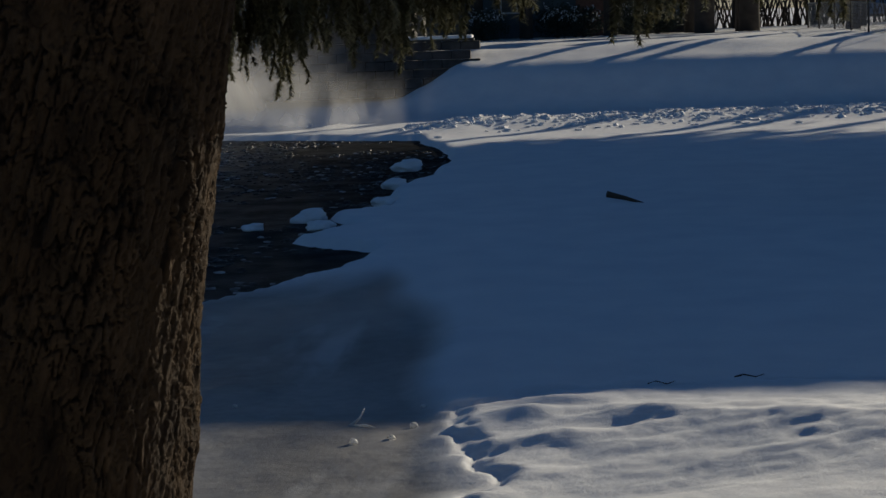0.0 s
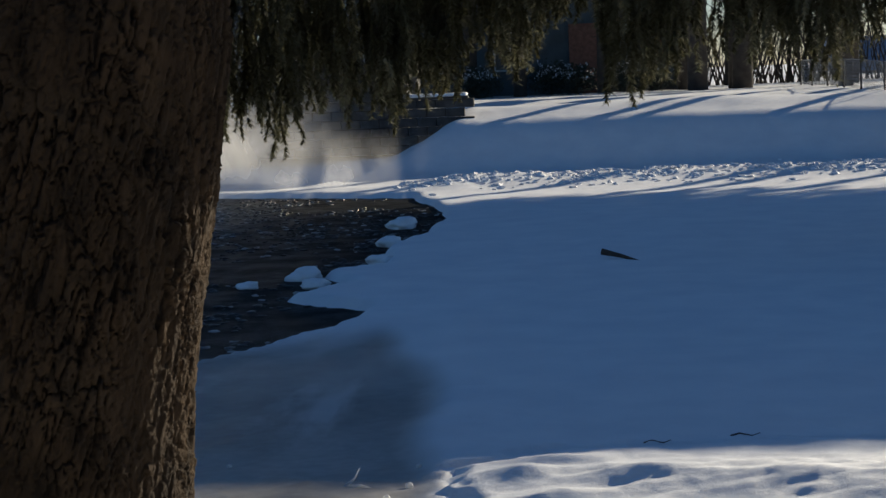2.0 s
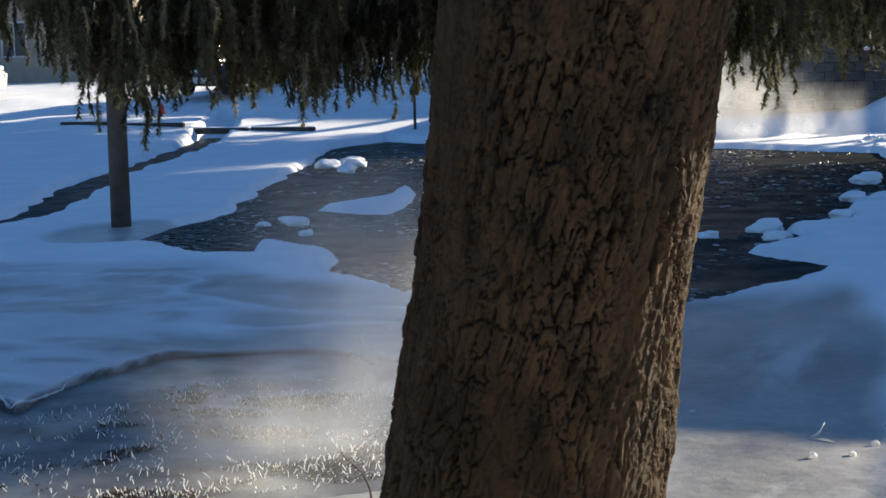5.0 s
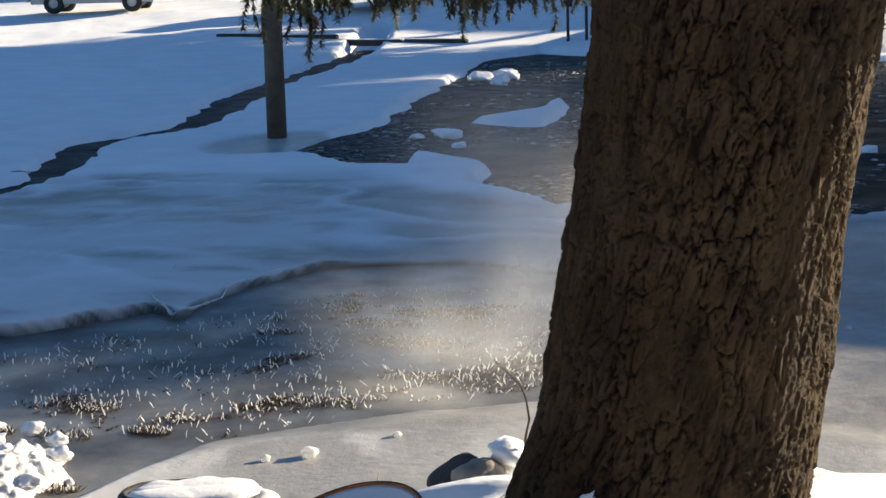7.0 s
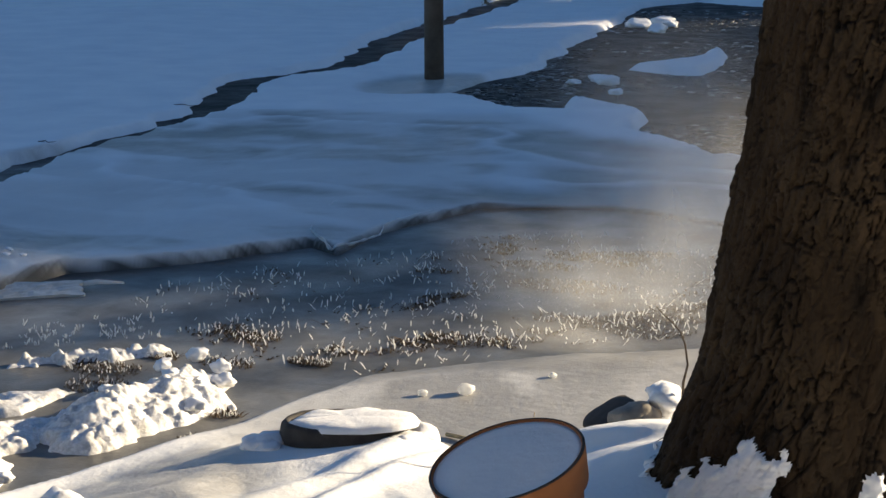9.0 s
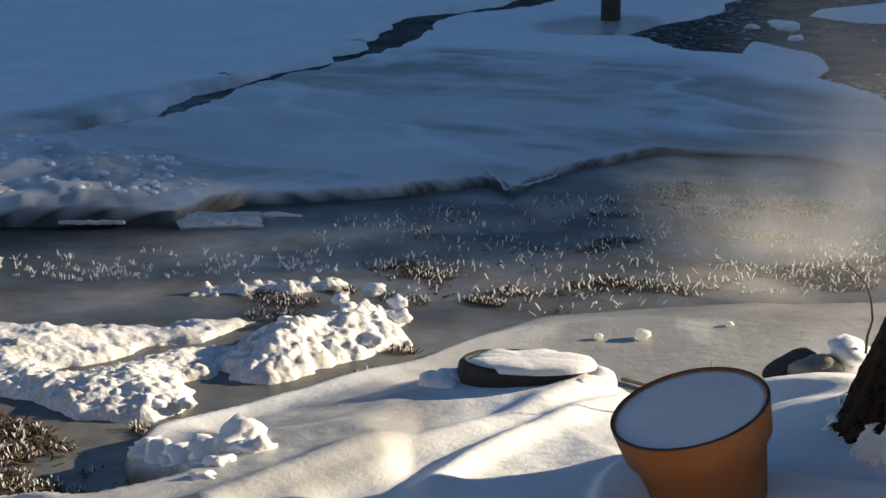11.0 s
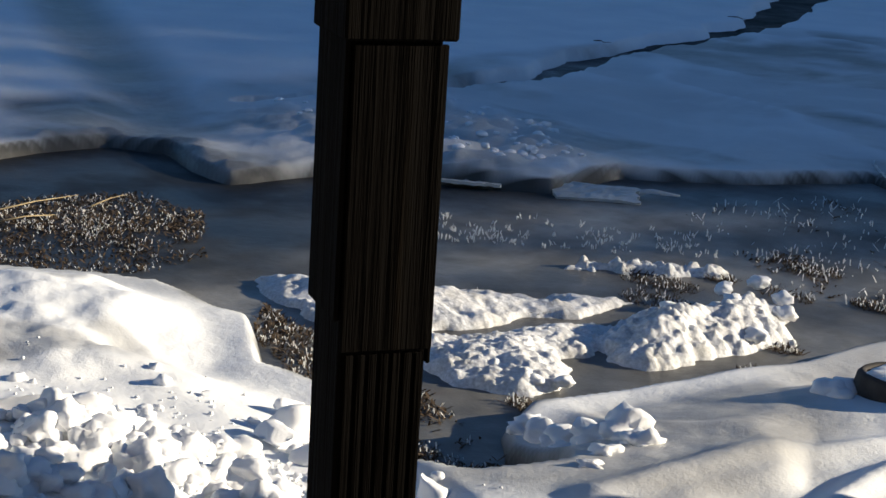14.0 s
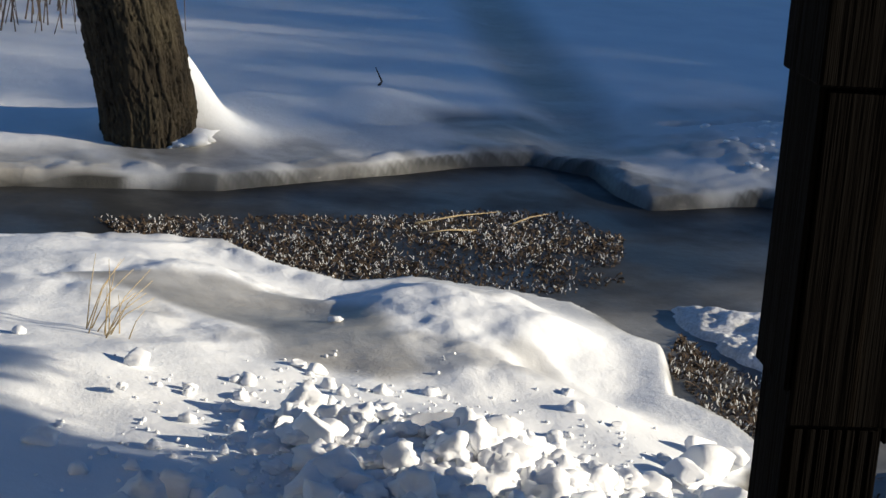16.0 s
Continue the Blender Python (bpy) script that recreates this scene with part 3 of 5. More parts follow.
# ---- bark ----
def trunk_grid(axis, around, up, cell_w, cell_h, depth, flare, seed):
    """A barked trunk: axis holds rows of z, x, y, radius. Returns the point grid and its outward directions."""
    zs = np.linspace(axis[0][0], axis[-1][0], up)
    rows = np.array(axis, float)
    cx, cy, cr = (np.interp(zs, rows[:, 0], rows[:, k]) for k in (1, 2, 3))
    a = np.linspace(0, 2 * np.pi, around, endpoint=False)
    A, Z = np.meshgrid(a, zs)
    R = np.repeat(cr[:, None], around, 1)
    base = np.exp(-(Z - zs[0]) / 0.28)
    R = R * (1 + flare * base * (0.45 + 0.55 * np.cos(5 * A + 0.6) * np.exp(-(Z - zs[0]) / 0.5)))
    wu, wv = np.cos(A) * 3, np.sin(A) * 3
    warp = fbm(wu * 2.2, wv * 2.2 + Z * 5, 1.0, 3, seed)
    n_u = max(6, round(2 * np.pi * rows[:, 3].mean() / cell_w))
    U = A / (2 * np.pi) * n_u + 0.35 * warp
    V = Z / cell_h + 0.8 * warp
    warp2 = fbm(wu * 6, wv * 6 + Z * 11, 1.0, 3, seed + 7)
    U, V = U + 0.22 * warp2, V + 0.5 * warp2
    d1, d2, rv = cells(U, V, seed)
    # second, finer set of plates
    e1, e2, rw = cells(U * 2.3 + 5, V * 2.1, seed + 3)
    some = step(fbm(U, V, 3.0, 3, seed + 9), -0.35, 0.35)
    gap = np.clip((d2 - d1) / 0.13, 0, 1)
    seam = np.clip(np.abs(fbm(U * 0.9, V * 0.22, 1.0, 4, seed + 11)) / 0.05, 0, 1)
    fine = np.clip((e2 - e1) / 0.2, 0, 1)
    h = (1 - (1 - gap) * (0.25 + 0.75 * some)) * 0.8 + 0.55 * seam + 0.3 * fine * (0.3 + 0.7 * some) + 0.65 * rv * (0.3 + 0.7 * some) + 0.3 * rw
    h = h + 0.3 * fbm(U * 2.4, V * 5, 0.9, 4, seed + 5) + 0.2 * fbm(U, V * 0.7, 2.6, 2, seed + 6)
    R = R + depth * (h - 1.1)
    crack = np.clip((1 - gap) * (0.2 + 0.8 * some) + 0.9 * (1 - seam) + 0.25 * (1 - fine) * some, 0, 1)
    D = np.stack([np.cos(A), np.sin(A), np.zeros_like(A)], -1)
    P = np.stack([cx[:, None] + R * np.cos(A), cy[:, None] + R * np.sin(A), Z], -1)
    return P, D, crack


def with_crack(ob, crack):
    ob.data.attributes.new("crack", "FLOAT", "POINT").data.foreach_set("value", crack.ravel().astype(np.float32))
    return ob


def grid_faces(n, k, keep=None):
    out = []
    for i in range(n - 1):
        for j in range(k):
            if keep is None or keep[i, j]:
                j2 = (j + 1) % k
                out.append((i * k + j, i * k + j2, (i + 1) * k + j2, (i + 1) * k + j))
    return out


def child(ob, parent):
    ob.parent = parent
    return ob


# ---- the spruce ----
def hanging_twigs(rng, anchors, thick=400):
    """Drooping branchlets clothed in short needles. anchors: top point and length."""
    verts, faces, tones = [], [], []
    for (x, y, z), length in anchors:
        n = 4 + int(length * 7)
        sway, turn = rng.uniform(-0.09, 0.09), rng.uniform(0, 6.28)
        reach = rng.uniform(0.026, 0.048)
        tone = rng.random() ** 1.2
        start = len(verts)
        o = len(verts)
        spine = []
        for i in range(n + 1):
            k = i / n
            spine.append((x + sway * k * length + 0.012 * math.sin(6 * k + turn), y + 0.4 * sway * k * length, z - length * k))
            for q in range(3):
                a = turn + q * 2.094
                r = 0.005 * (1.1 - k)
                verts.append((spine[i][0] + r * math.cos(a), spine[i][1] + r * math.sin(a), spine[i][2]))
        for i in range(n):
            for q in range(3):
                a, b = o + i * 3 + q, o + i * 3 + (q + 1) % 3
                faces.append((a, b, b + 3, a + 3))
        # needles stand off and point down
        for _ in range(int(length * thick) + 16):
            k = rng.random()
            i = min(n - 1, int(k * n))
            g = k * n - i
            px, py, pz = (spine[i][c] + (spine[i + 1][c] - spine[i][c]) * g for c in range(3))
            a, r = rng.uniform(0, 6.28), reach * rng.uniform(0.5, 1.15) * (1.0 if k < 0.92 else 0.75)
            ca, sa = math.cos(a), math.sin(a)
            w = 0.0048
            p = len(verts)
            verts += [(px - sa * w, py + ca * w, pz + 0.006), (px + sa * w, py - ca * w, pz + 0.006), (px + ca * r, py + sa * r, pz - rng.uniform(0.004, 0.018))]
            faces.append((p, p + 1, p + 2))
        tones += [tone] * (len(verts) - start)
    return verts, faces, tones


def foliage(rng, anchors, limb, thick=400):
    v, f, tones = hanging_twigs(rng, anchors, thick)
    ob = child(mesh_object("foliage", v, f, M_NEEDLE, False), limb)
    ob.data.attributes.new("tone", "FLOAT", "POINT").data.foreach_set("value", tones)


# direction to the left of north in degrees, and how far the foliage hangs below eye height, in thousandths of the distance
DROOP = [(33, -10), (31, 13), (30, 38), (28.5, 48), (27, 30), (24.5, 27), (22.5, 31), (20.3, 33), (18.5, 22), (15, 20), (12, 30), (11.2, 35), (10, 28), (8.5, 33),
         (7, 17), (5.8, 17), (4.5, 16), (3.5, 20), (2.3, 8), (1.2, -8), (0, -2), (-1, -30), (-2.3, -30), (-3, 16), (-4.5, 10), (-6, -6), (-8, -12), (-9, -3), (-10, 7), (-11.3, -22), (-14, -25)]


def build_spruce():
    tree = tagged(empty("spruce_tree", -1.6, 6.6, 0.3), "big old spruce with scaly brown bark and hanging foliage", "tree")
    axis = [(0.25, -1.70, 6.40, 0.62), (0.55, -1.63, 6.43, 0.59), (1.05, -1.515, 6.5, 0.55), (1.6, -1.441, 6.523, 0.53), (1.95, -1.387, 6.538, 0.523), (2.29, -1.335, 6.553, 0.527), (2.69, -1.29, 6.563, 0.53), (3.0, -1.25, 6.573, 0.545), (3.3, -1.22, 6.58, 0.53)]
    P, D, crack = trunk_grid(axis, 520, 560, 0.066, 0.13, 0.029, 0.12, 2)
    n, k = P.shape[:2]
    off = np.array([-1.6, 6.6, 0.3])
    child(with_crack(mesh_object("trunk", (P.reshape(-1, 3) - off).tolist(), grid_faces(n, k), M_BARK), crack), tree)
    v, f = tube([(0.39, -0.02, 2.96), (0.5, 0.05, 5), (0.6, 0.1, 9), (0.65, 0.1, 15)], [0.51, 0.47, 0.34, 0.08], 28, 0.05, 3)
    child(mesh_object("upper_trunk", v, f, M_BARK), tree)
    # snow that clings to the foot
    A = np.arctan2(D[..., 1], D[..., 0])
    m = fbm(A * 0.62 + 4, P[..., 2], 0.17, 2, 31) + 0.16 * fbm(A * 0.62, P[..., 2], 0.03, 2, 32) + 0.24 - 0.85 * np.clip(P[..., 2] - 0.6, 0, 9) / 0.4 - 0.22 * np.abs(A + 1.8)
    m = m + 0.75 * np.exp(-((A + 2.8) / 0.2) ** 2) * np.clip(1.05 - P[..., 2], 0, 0.6)
    keep = m > 0.08
    Q = P + D * (0.002 + 0.09 * np.sqrt(np.clip(m - 0.08, 0.0, 0.3)))[..., None]
    ks = keep[:-1] & keep[1:]
    ks &= np.roll(ks, -1, 1)
    full = np.zeros(keep.shape, bool)
    full[:-1] = ks
    fc = grid_faces(n, k, full)
    idx = sorted({i for q in fc for i in q})
    remap = {i: j for j, i in enumerate(idx)}
    pts = (Q.reshape(-1, 3) - off)[idx]
    group = list(range(len(idx)))

    def root(i):
        while group[i] != i:
            group[i] = group[group[i]]
            i = group[i]
        return i
    quads = [tuple(remap[i] for i in q) for q in fc]
    for q in quads:
        for i in q[1:]:
            group[root(i)] = root(q[0])
    patches = collections.defaultdict(list)
    for q in quads:
        patches[root(q[0])].append(q)
    for qs in patches.values():
        if len(qs) > 60:
            own = sorted({i for q in qs for i in q})
            back = {i: j for j, i in enumerate(own)}
            child(mesh_object("clinging_snow", pts[own].tolist(), [tuple(back[i] for i in q) for q in qs], M_SNOW), tree)
    # limbs and foliage
    rng = random.Random(11)
    dx = [d[0] for d in DROOP][::-1]
    dv = [d[1] for d in DROOP][::-1]
    for b in range(14):
        az = -13 + b * 3.4
        pieces, anchors = [], []
        r_end = rng.uniform(7.6, 8.2)
        a = radians(az)
        zt = 3.75 + rng.uniform(-0.1, 0.2)
        ex, ey = 0.3 - math.sin(a) * r_end, math.cos(a) * r_end
        start = Vector((-1.25, 6.7, 4.3))
        path = [start.lerp(Vector((ex, ey, zt - 0.35)), q) + Vector((0, 0, 0.12 * math.sin(q * 3.1))) for q in (0, 0.25, 0.5, 0.75, 1)]
        v, f = tube(path, [0.05, 0.04, 0.03, 0.02, 0.008], 7, 0.15, b)
        limb = child(mesh_object("limb", [p - Vector(off) for p in v], f, M_BARK), tree)
        for _ in range(24):
            c_az = az + rng.uniform(-2.2, 2.2)
            c_r = rng.uniform(7.65, 8.0) if 8 < c_az < 22 else rng.uniform(7.0, 7.9)
            c_off = rng.gauss(-8, 11)
            for _ in range(rng.choice((5, 9, 13, 18))):
                t_az, r = c_az + rng.gauss(0, 0.4), c_r + rng.gauss(0, 0.07)
                drop = float(np.interp(t_az, dx, dv))
                frac = rng.random()
                zb = 2.86 - (drop + c_off + rng.gauss(-2, 5)) * 0.001 * r + frac * frac * 0.55
                length = rng.uniform(0.12, 0.36)
                aa = radians(t_az)
                anchors.append(((0.4 - math.sin(aa) * r + 1.6, math.cos(aa) * r - 6.6, zb + length - 0.3), length))
        foliage(rng, anchors, limb, 520)
    # upper crown
    for b in range(26):
        z = 5 + b * 0.38
        a, r = b * 2.4, 3.4 * (1 - (z - 5) / 12) + 0.4
        end = Vector((-1.1 + r * math.cos(a), 6.7 + r * math.sin(a), z - 0.25 * r))
        v, f = tube([(-1.1, 6.7, z), (Vector((-1.1, 6.7, z)) + end) / 2 + Vector((0, 0, 0.1)), end], [0.05, 0.035, 0.01], 6, 0.1, b)
        limb = child(mesh_object("limb", [p - Vector(off) for p in v], f, M_BARK), tree)
        anchors = []
        for _ in range(30):
            q = rng.random()
            p = Vector((-1.1, 6.7, z)).lerp(end, q)
            ln = rng.uniform(0.3, 0.8)
            anchors.append(((p.x + rng.uniform(-.3, .3) + 1.6, p.y + rng.uniform(-.3, .3) - 6.6, p.z - 0.3), ln))
        foliage(rng, anchors, limb, 40)


build_spruce()


# ---- tree on the far bank ----
def lump(rng, size, squash=0.7, detail=2, rough=0.35):
    """A broken, rounded lump as vertices and faces."""
    bm = bmesh.new()
    bmesh.ops.create_icosphere(bm, subdivisions=detail, radius=1)
    o = Vector((rng.uniform(-50, 50), rng.uniform(-50, 50), rng.uniform(-50, 50)))
    for v in bm.verts:
        k = 1 + rough * noise.noise(v.co * 1.3 + o) + 0.5 * rough * noise.noise(v.co * 3.1 + o)
        v.co = Vector((v.co.x * k, v.co.y * k, v.co.z * k * squash)) * size
    verts = [v.co.copy() for v in bm.verts]
    faces = [tuple(v.index for v in f.verts) for f in bm.faces]
    bm.free()
    return verts, faces


def build_bank_tree():
    zb = -0.08
    tree = tagged(empty("bank_tree", -12.8, 4.65, zb), "leaning tree with deeply furrowed bark and drifted snow", "tree")
    axis = [(zb, -12.70, 4.68, 0.31), (0.35, -12.73, 4.66, 0.325), (0.77, -12.79, 4.59, 0.335), (1.18, -12.85, 4.50, 0.34), (2.62, -13.05, 4.2, 0.335)]
    P, D, crack = trunk_grid(axis, 260, 240, 0.055, 0.42, 0.034, 0.15, 9)
    off = np.array([-12.8, 4.65, zb])
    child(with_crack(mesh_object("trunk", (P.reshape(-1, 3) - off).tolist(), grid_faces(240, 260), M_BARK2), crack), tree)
    rd = random.Random(15)
    for dx, dy, r in ((0.40, 0.12, 0.09), (0.34, 0.24, 0.16), (0.2, 0.36, 0.2)):
        v, f = lump(rd, r, 0.5, 3, 0.9)
        drift = child(mesh_object("drifted_snow", v, f, M_SNOW), tree)
        drift.location = (dx, dy, 0.08 + 0.12)
    v, f = tube([(-0.25, -0.45, 2.68), (-0.45, -0.6, 5), (-0.9, -0.7, 9)], [0.33, 0.27, 0.1], 16, 0.06, 4)
    child(mesh_object("upper_trunk", v, f, M_BARK2), tree)
    rng = random.Random(5)
    for b in range(9):
        a, z = rng.uniform(0, 6.28), rng.uniform(4, 8.5)
        s = Vector((-0.4 - 0.12 * (z - 5), -0.5 - 0.05 * (z - 5), z))
        e = s + Vector((2.2 * math.cos(a), 2.2 * math.sin(a), 1.5))
        v, f = tube([s, s.lerp(e, 0.5) + Vector((0, 0, 0.2)), e], [0.09, 0.05, 0.01], 6, 0.1, b)
        child(mesh_object("limb", v, f, M_BARK2), tree)


build_bank_tree()


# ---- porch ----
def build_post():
    post = tagged(empty("porch_post", -1.87, 1.155, 1.2, 65), "near-black wooden porch post with stepped trim, shade in its colour", "post")
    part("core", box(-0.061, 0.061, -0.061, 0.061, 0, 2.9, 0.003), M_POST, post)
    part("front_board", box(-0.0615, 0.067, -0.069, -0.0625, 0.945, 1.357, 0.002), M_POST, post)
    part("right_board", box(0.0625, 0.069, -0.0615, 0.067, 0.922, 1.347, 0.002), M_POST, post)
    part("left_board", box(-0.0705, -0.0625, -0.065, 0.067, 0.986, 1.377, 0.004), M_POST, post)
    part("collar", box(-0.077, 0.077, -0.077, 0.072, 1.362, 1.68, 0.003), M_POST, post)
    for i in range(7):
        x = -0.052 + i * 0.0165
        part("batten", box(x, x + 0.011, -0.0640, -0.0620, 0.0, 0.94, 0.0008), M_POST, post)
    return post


build_post()
M_DECK = plain("deck_boards", (0.10, 0.075, 0.055), 0.8, 0, 0.3, 5)
for i in range(24):
    deck = part("deck_board", box(-2.1, 3.5, 1.42 - (i + 1) * 0.145, 1.42 - i * 0.145 - 0.006, 1.16, 1.198, 0.003), M_DECK)
    tagged(deck, "grey-brown timber porch deck board", "deck board", "porch deck boards")
tagged(part("wall_house", box(-6, 5, -2.35, -2.15, 0.2, 4.6), plain("siding", (0.3, 0.29, 0.27), 0.7)), kind="structure")
tagged(part("porch_roof", box(-6, 5, -2.4, 1.6, 4.1, 4.25), M_DECK), kind="structure")
tagged(part("porch_footing", box(-2.05, 3.4, -2.1, 1.38, 0.2, 1.158), M_DECK), kind="structure")


# ---- flower pot ----
def lathe(profile, sides=48):
    verts, faces = [], []
    for r, z in profile:
        for k in range(sides):
            a = 2 * math.pi * k / sides
            verts.append((r * math.cos(a), r * math.sin(a), z))
    n = len(profile)
    for i in range(n - 1):
        for k in range(sides):
            a, b = i * sides + k, i * sides + (k + 1) % sides
            faces.append((a, b, b + sides, a + sides))
    return verts, faces


def build_pot():
    pot = tagged(empty("flower_pot", -2.42, 5.44, 0.345), "tilted terracotta flower pot heaped with snow", "flower pot")
    pot.matrix_world = pose(-2.34, 5.43, 0.27, 16, -9, 0) @ Matrix.Scale(1.2, 4)
    v, f = lathe([(0.0, 0.0), (0.135, 0.0), (0.145, 0.02), (0.214, 0.37), (0.222, 0.38), (0.222, 0.395), (0.205, 0.395), (0.13, 0.05), (0, 0.05)])
    child(mesh_object("body", v, f, M_POT), pot)
    v, f = lathe([(0.219, 0.375), (0.234, 0.38), (0.25, 0.485), (0.250, 0.493), (0.247, 0.498), (0.240, 0.498), (0.237, 0.49), (0.232, 0.40), (0.219, 0.375)])
    child(mesh_object("rim", v, f, M_POT), pot)
    v, f = lathe([(0.2425, 0.4985), (0.2445, 0.5005), (0.2475, 0.5000), (0.2510, 0.4955)])
    child(mesh_object("lip", v, f, M_RUBBER), pot)
    v, f = lathe([(0.0, 0.494), (0.1, 0.495), (0.18, 0.490), (0.225, 0.489), (0.239, 0.491), (0.233, 0.42)])
    child(mesh_object("snow_fill", v, f, M_SNOW), pot)


build_pot()


# ---- utility pole ----
pole = tagged(empty("utility_pole", -13.16, 24.57, -0.05), "round weathered wooden utility pole standing in ice", "pole")
v, f = tube([(0, 0, 0), (0, 0, 3), (0.02, 0, 9)], [0.157, 0.149, 0.12], 28, 0.03, 1)
child(mesh_object("shaft", v, f, M_POLE), pole)
bm = box(-1.1, 1.1, -0.06, 0.06, 8.2, 8.35, 0.01)
part("crossarm", bm, M_POLE, pole)


# ---- lumps of snow and ice ----
def chunk(rng, size, squash=0.7, detail=3):
    """A broken piece of snow: rounded, with a few flat fracture faces."""
    bm = bmesh.new()
    bmesh.ops.create_icosphere(bm, subdivisions=detail, radius=1)
    o = Vector((rng.uniform(-50, 50), rng.uniform(-50, 50), rng.uniform(-50, 50)))
    cuts = [(Vector((rng.gauss(0, 1), rng.gauss(0, 1), rng.gauss(0, 1))).normalized(), rng.uniform(0.3, 0.75)) for _ in range(7)]
    sx, sy = rng.uniform(0.7, 1.3), rng.uniform(0.6, 1.1)
    for v in bm.verts:
        p = v.co * (1 + 0.25 * noise.noise(v.co * 1.5 + o))
        for n, d in cuts:
            p = p - n * max(0.0, p.dot(n) - d)
        p = p * (1 + 0.10 * noise.noise(v.co * 5 + o))
        v.co = Vector((p.x * sx, p.y * sy, p.z * squash)) * size * 1.25
    verts = [v.co.copy() for v in bm.verts]
    faces = [tuple(v.index for v in f.verts) for f in bm.faces]
    bm.free()
    return verts, faces


def shifted(piece, x, y, z, spin=0.0):
    m = pose(x, y, z, 0, 0, spin)
    return [m @ Vector(v) for v in piece[0]], piece[1]


def poly_random(rng, poly):
    xs, ys = [p[0] for p in poly], [p[1] for p in poly]
    while True:
        x, y = rng.uniform(min(xs), max(xs)), rng.uniform(min(ys), max(ys))
        if inside(poly, np.array([x]), np.array([y]))[0] > 0:
            return x, y


def build_floe(name, poly, top, rough, label, seed, mat, front=(-99, -98), groove=None):
    """A slab of snow afloat in the creek: crusted behind, crumbled in front, with a split if given."""
    xs, ys = [p[0] for p in poly], [p[1] for p in poly]
    step_ = 0.0125
    gx, gy = np.meshgrid(np.arange(min(xs) - 0.1, max(xs) + 0.1, step_), np.arange(min(ys) - 0.1, max(ys) + 0.1, step_))
    d = inside(poly, gx, gy) + 0.15 * fbm(gx, gy, 0.34, 4, seed)
    if groove:
        q, _ = near_line(groove, gx + 0.06 * fbm(gx, gy, 0.2, 3, seed + 8), gy)
        d = np.minimum(d, q - 0.03)
    body = step(d, -0.02, 0.10)
    wx, wy = gx + 0.04 * fbm(gx, gy, 0.15, 2, seed + 3), gy + 0.04 * fbm(gx, gy, 0.15, 2, seed + 4)
    crumbs = 0
    for k, (size, share) in enumerate(((0.030, 0.9), (0.055, 0.55), (0.11, 0.35))):
        c, _, r = cells(wx / size, wy / size, seed + 9 * k)
        crumbs = crumbs + size * share * np.clip(1 - (c / 0.72) ** 2, 0, 1) * r * (r > (0.25, 0.45, 0.7)[k])
    where = step(0.6 * gx - 0.8 * gy + 0.35 * fbm(gx, gy, 0.6, 3, seed + 5), *front)
    z = -0.06 + body * (0.09 + top * step(d, 0.0, 0.4) * (0.75 + 0.5 * fbm(gx, gy, 0.8, 3, seed + 2)) + rough * crumbs * (0.12 + 0.88 * where) + 0.022 * fbm(gx, gy, 0.10, 4, seed + 7, 0.6))
    keep = d > -0.03
    idx = -np.ones(gx.shape, int)
    use = keep.copy()
    use[1:] |= keep[:-1]
    use[:, 1:] |= keep[:, :-1]
    idx[use] = np.arange(use.sum())
    verts = np.stack([gx[use], gy[use], z[use]], 1)
    q = use[:-1, :-1] & use[1:, :-1] & use[:-1, 1:] & use[1:, 1:]
    i, j = np.nonzero(q)
    faces = np.stack([idx[i, j], idx[i, j + 1], idx[i + 1, j + 1], idx[i + 1, j]], 1)
    return tagged(mesh_object(name, verts.tolist(), faces.tolist(), mat), label, "ice floe")


FLOE_A = [(-8.1, 6.0), (-7.75, 6.45), (-7.35, 6.85), (-6.85, 7.25), (-6.4, 7.65), (-6.25, 7.3), (-6.05, 6.85), (-5.85, 6.5), (-5.75, 6.35), (-5.6, 6.05), (-5.62, 5.82), (-6.05, 5.62), (-6.7, 5.65), (-7.5, 5.75)]
FLOE_B = [(-6.2, 7.1), (-6.15, 7.7), (-6.0, 8.2), (-5.65, 8.15), (-5.35, 7.75), (-5.4, 7.2), (-5.45, 6.75), (-5.8, 6.55), (-6.1, 6.75)]
FLOE_C = [(-7.3, 8.0), (-6.9, 8.4), (-6.55, 8.65), (-6.5, 8.5), (-6.85, 8.1), (-7.2, 7.75)]
SPLIT = [(-6.62, 6.2), (-6.5, 6.45), (-6.5, 6.8), (-6.3, 7.05), (-6.35, 7.5), (-6.4, 7.9)]
floe_a = build_floe("snow_floe", FLOE_A, 0.10, 0.5, "crusted white snow floe split by a crack", 41, M_DIRTY, (-9.45, -8.9), SPLIT)
floe_b = build_floe("snow_floe", FLOE_B, 0.22, 0.62, "lumpy heaped snow floe frozen in the creek", 42, M_DIRTY)
floe_c = build_floe("snow_floe", FLOE_C, 0.04, 0.9, "narrow strip of snow on creek ice", 43, M_DIRTY)

rng = random.Random(77)


def lump_thing(name, x, y, size, label, category, z=None, squash=0.75, detail=3, rough=0.4, group="", mat=None, smooth=True):
    v, f = chunk(rng, size, squash) if detail == 0 else lump(rng, size, squash, detail, rough)
    ob = mesh_object(name, v, f, mat or M_SNOW, smooth)
    zz = height(x, y) if z is None else z
    ob.matrix_world = pose(x, y, zz + size * squash * 0.55, 0, 0, rng.uniform(0, 360))
    return tagged(ob, label, category, group)


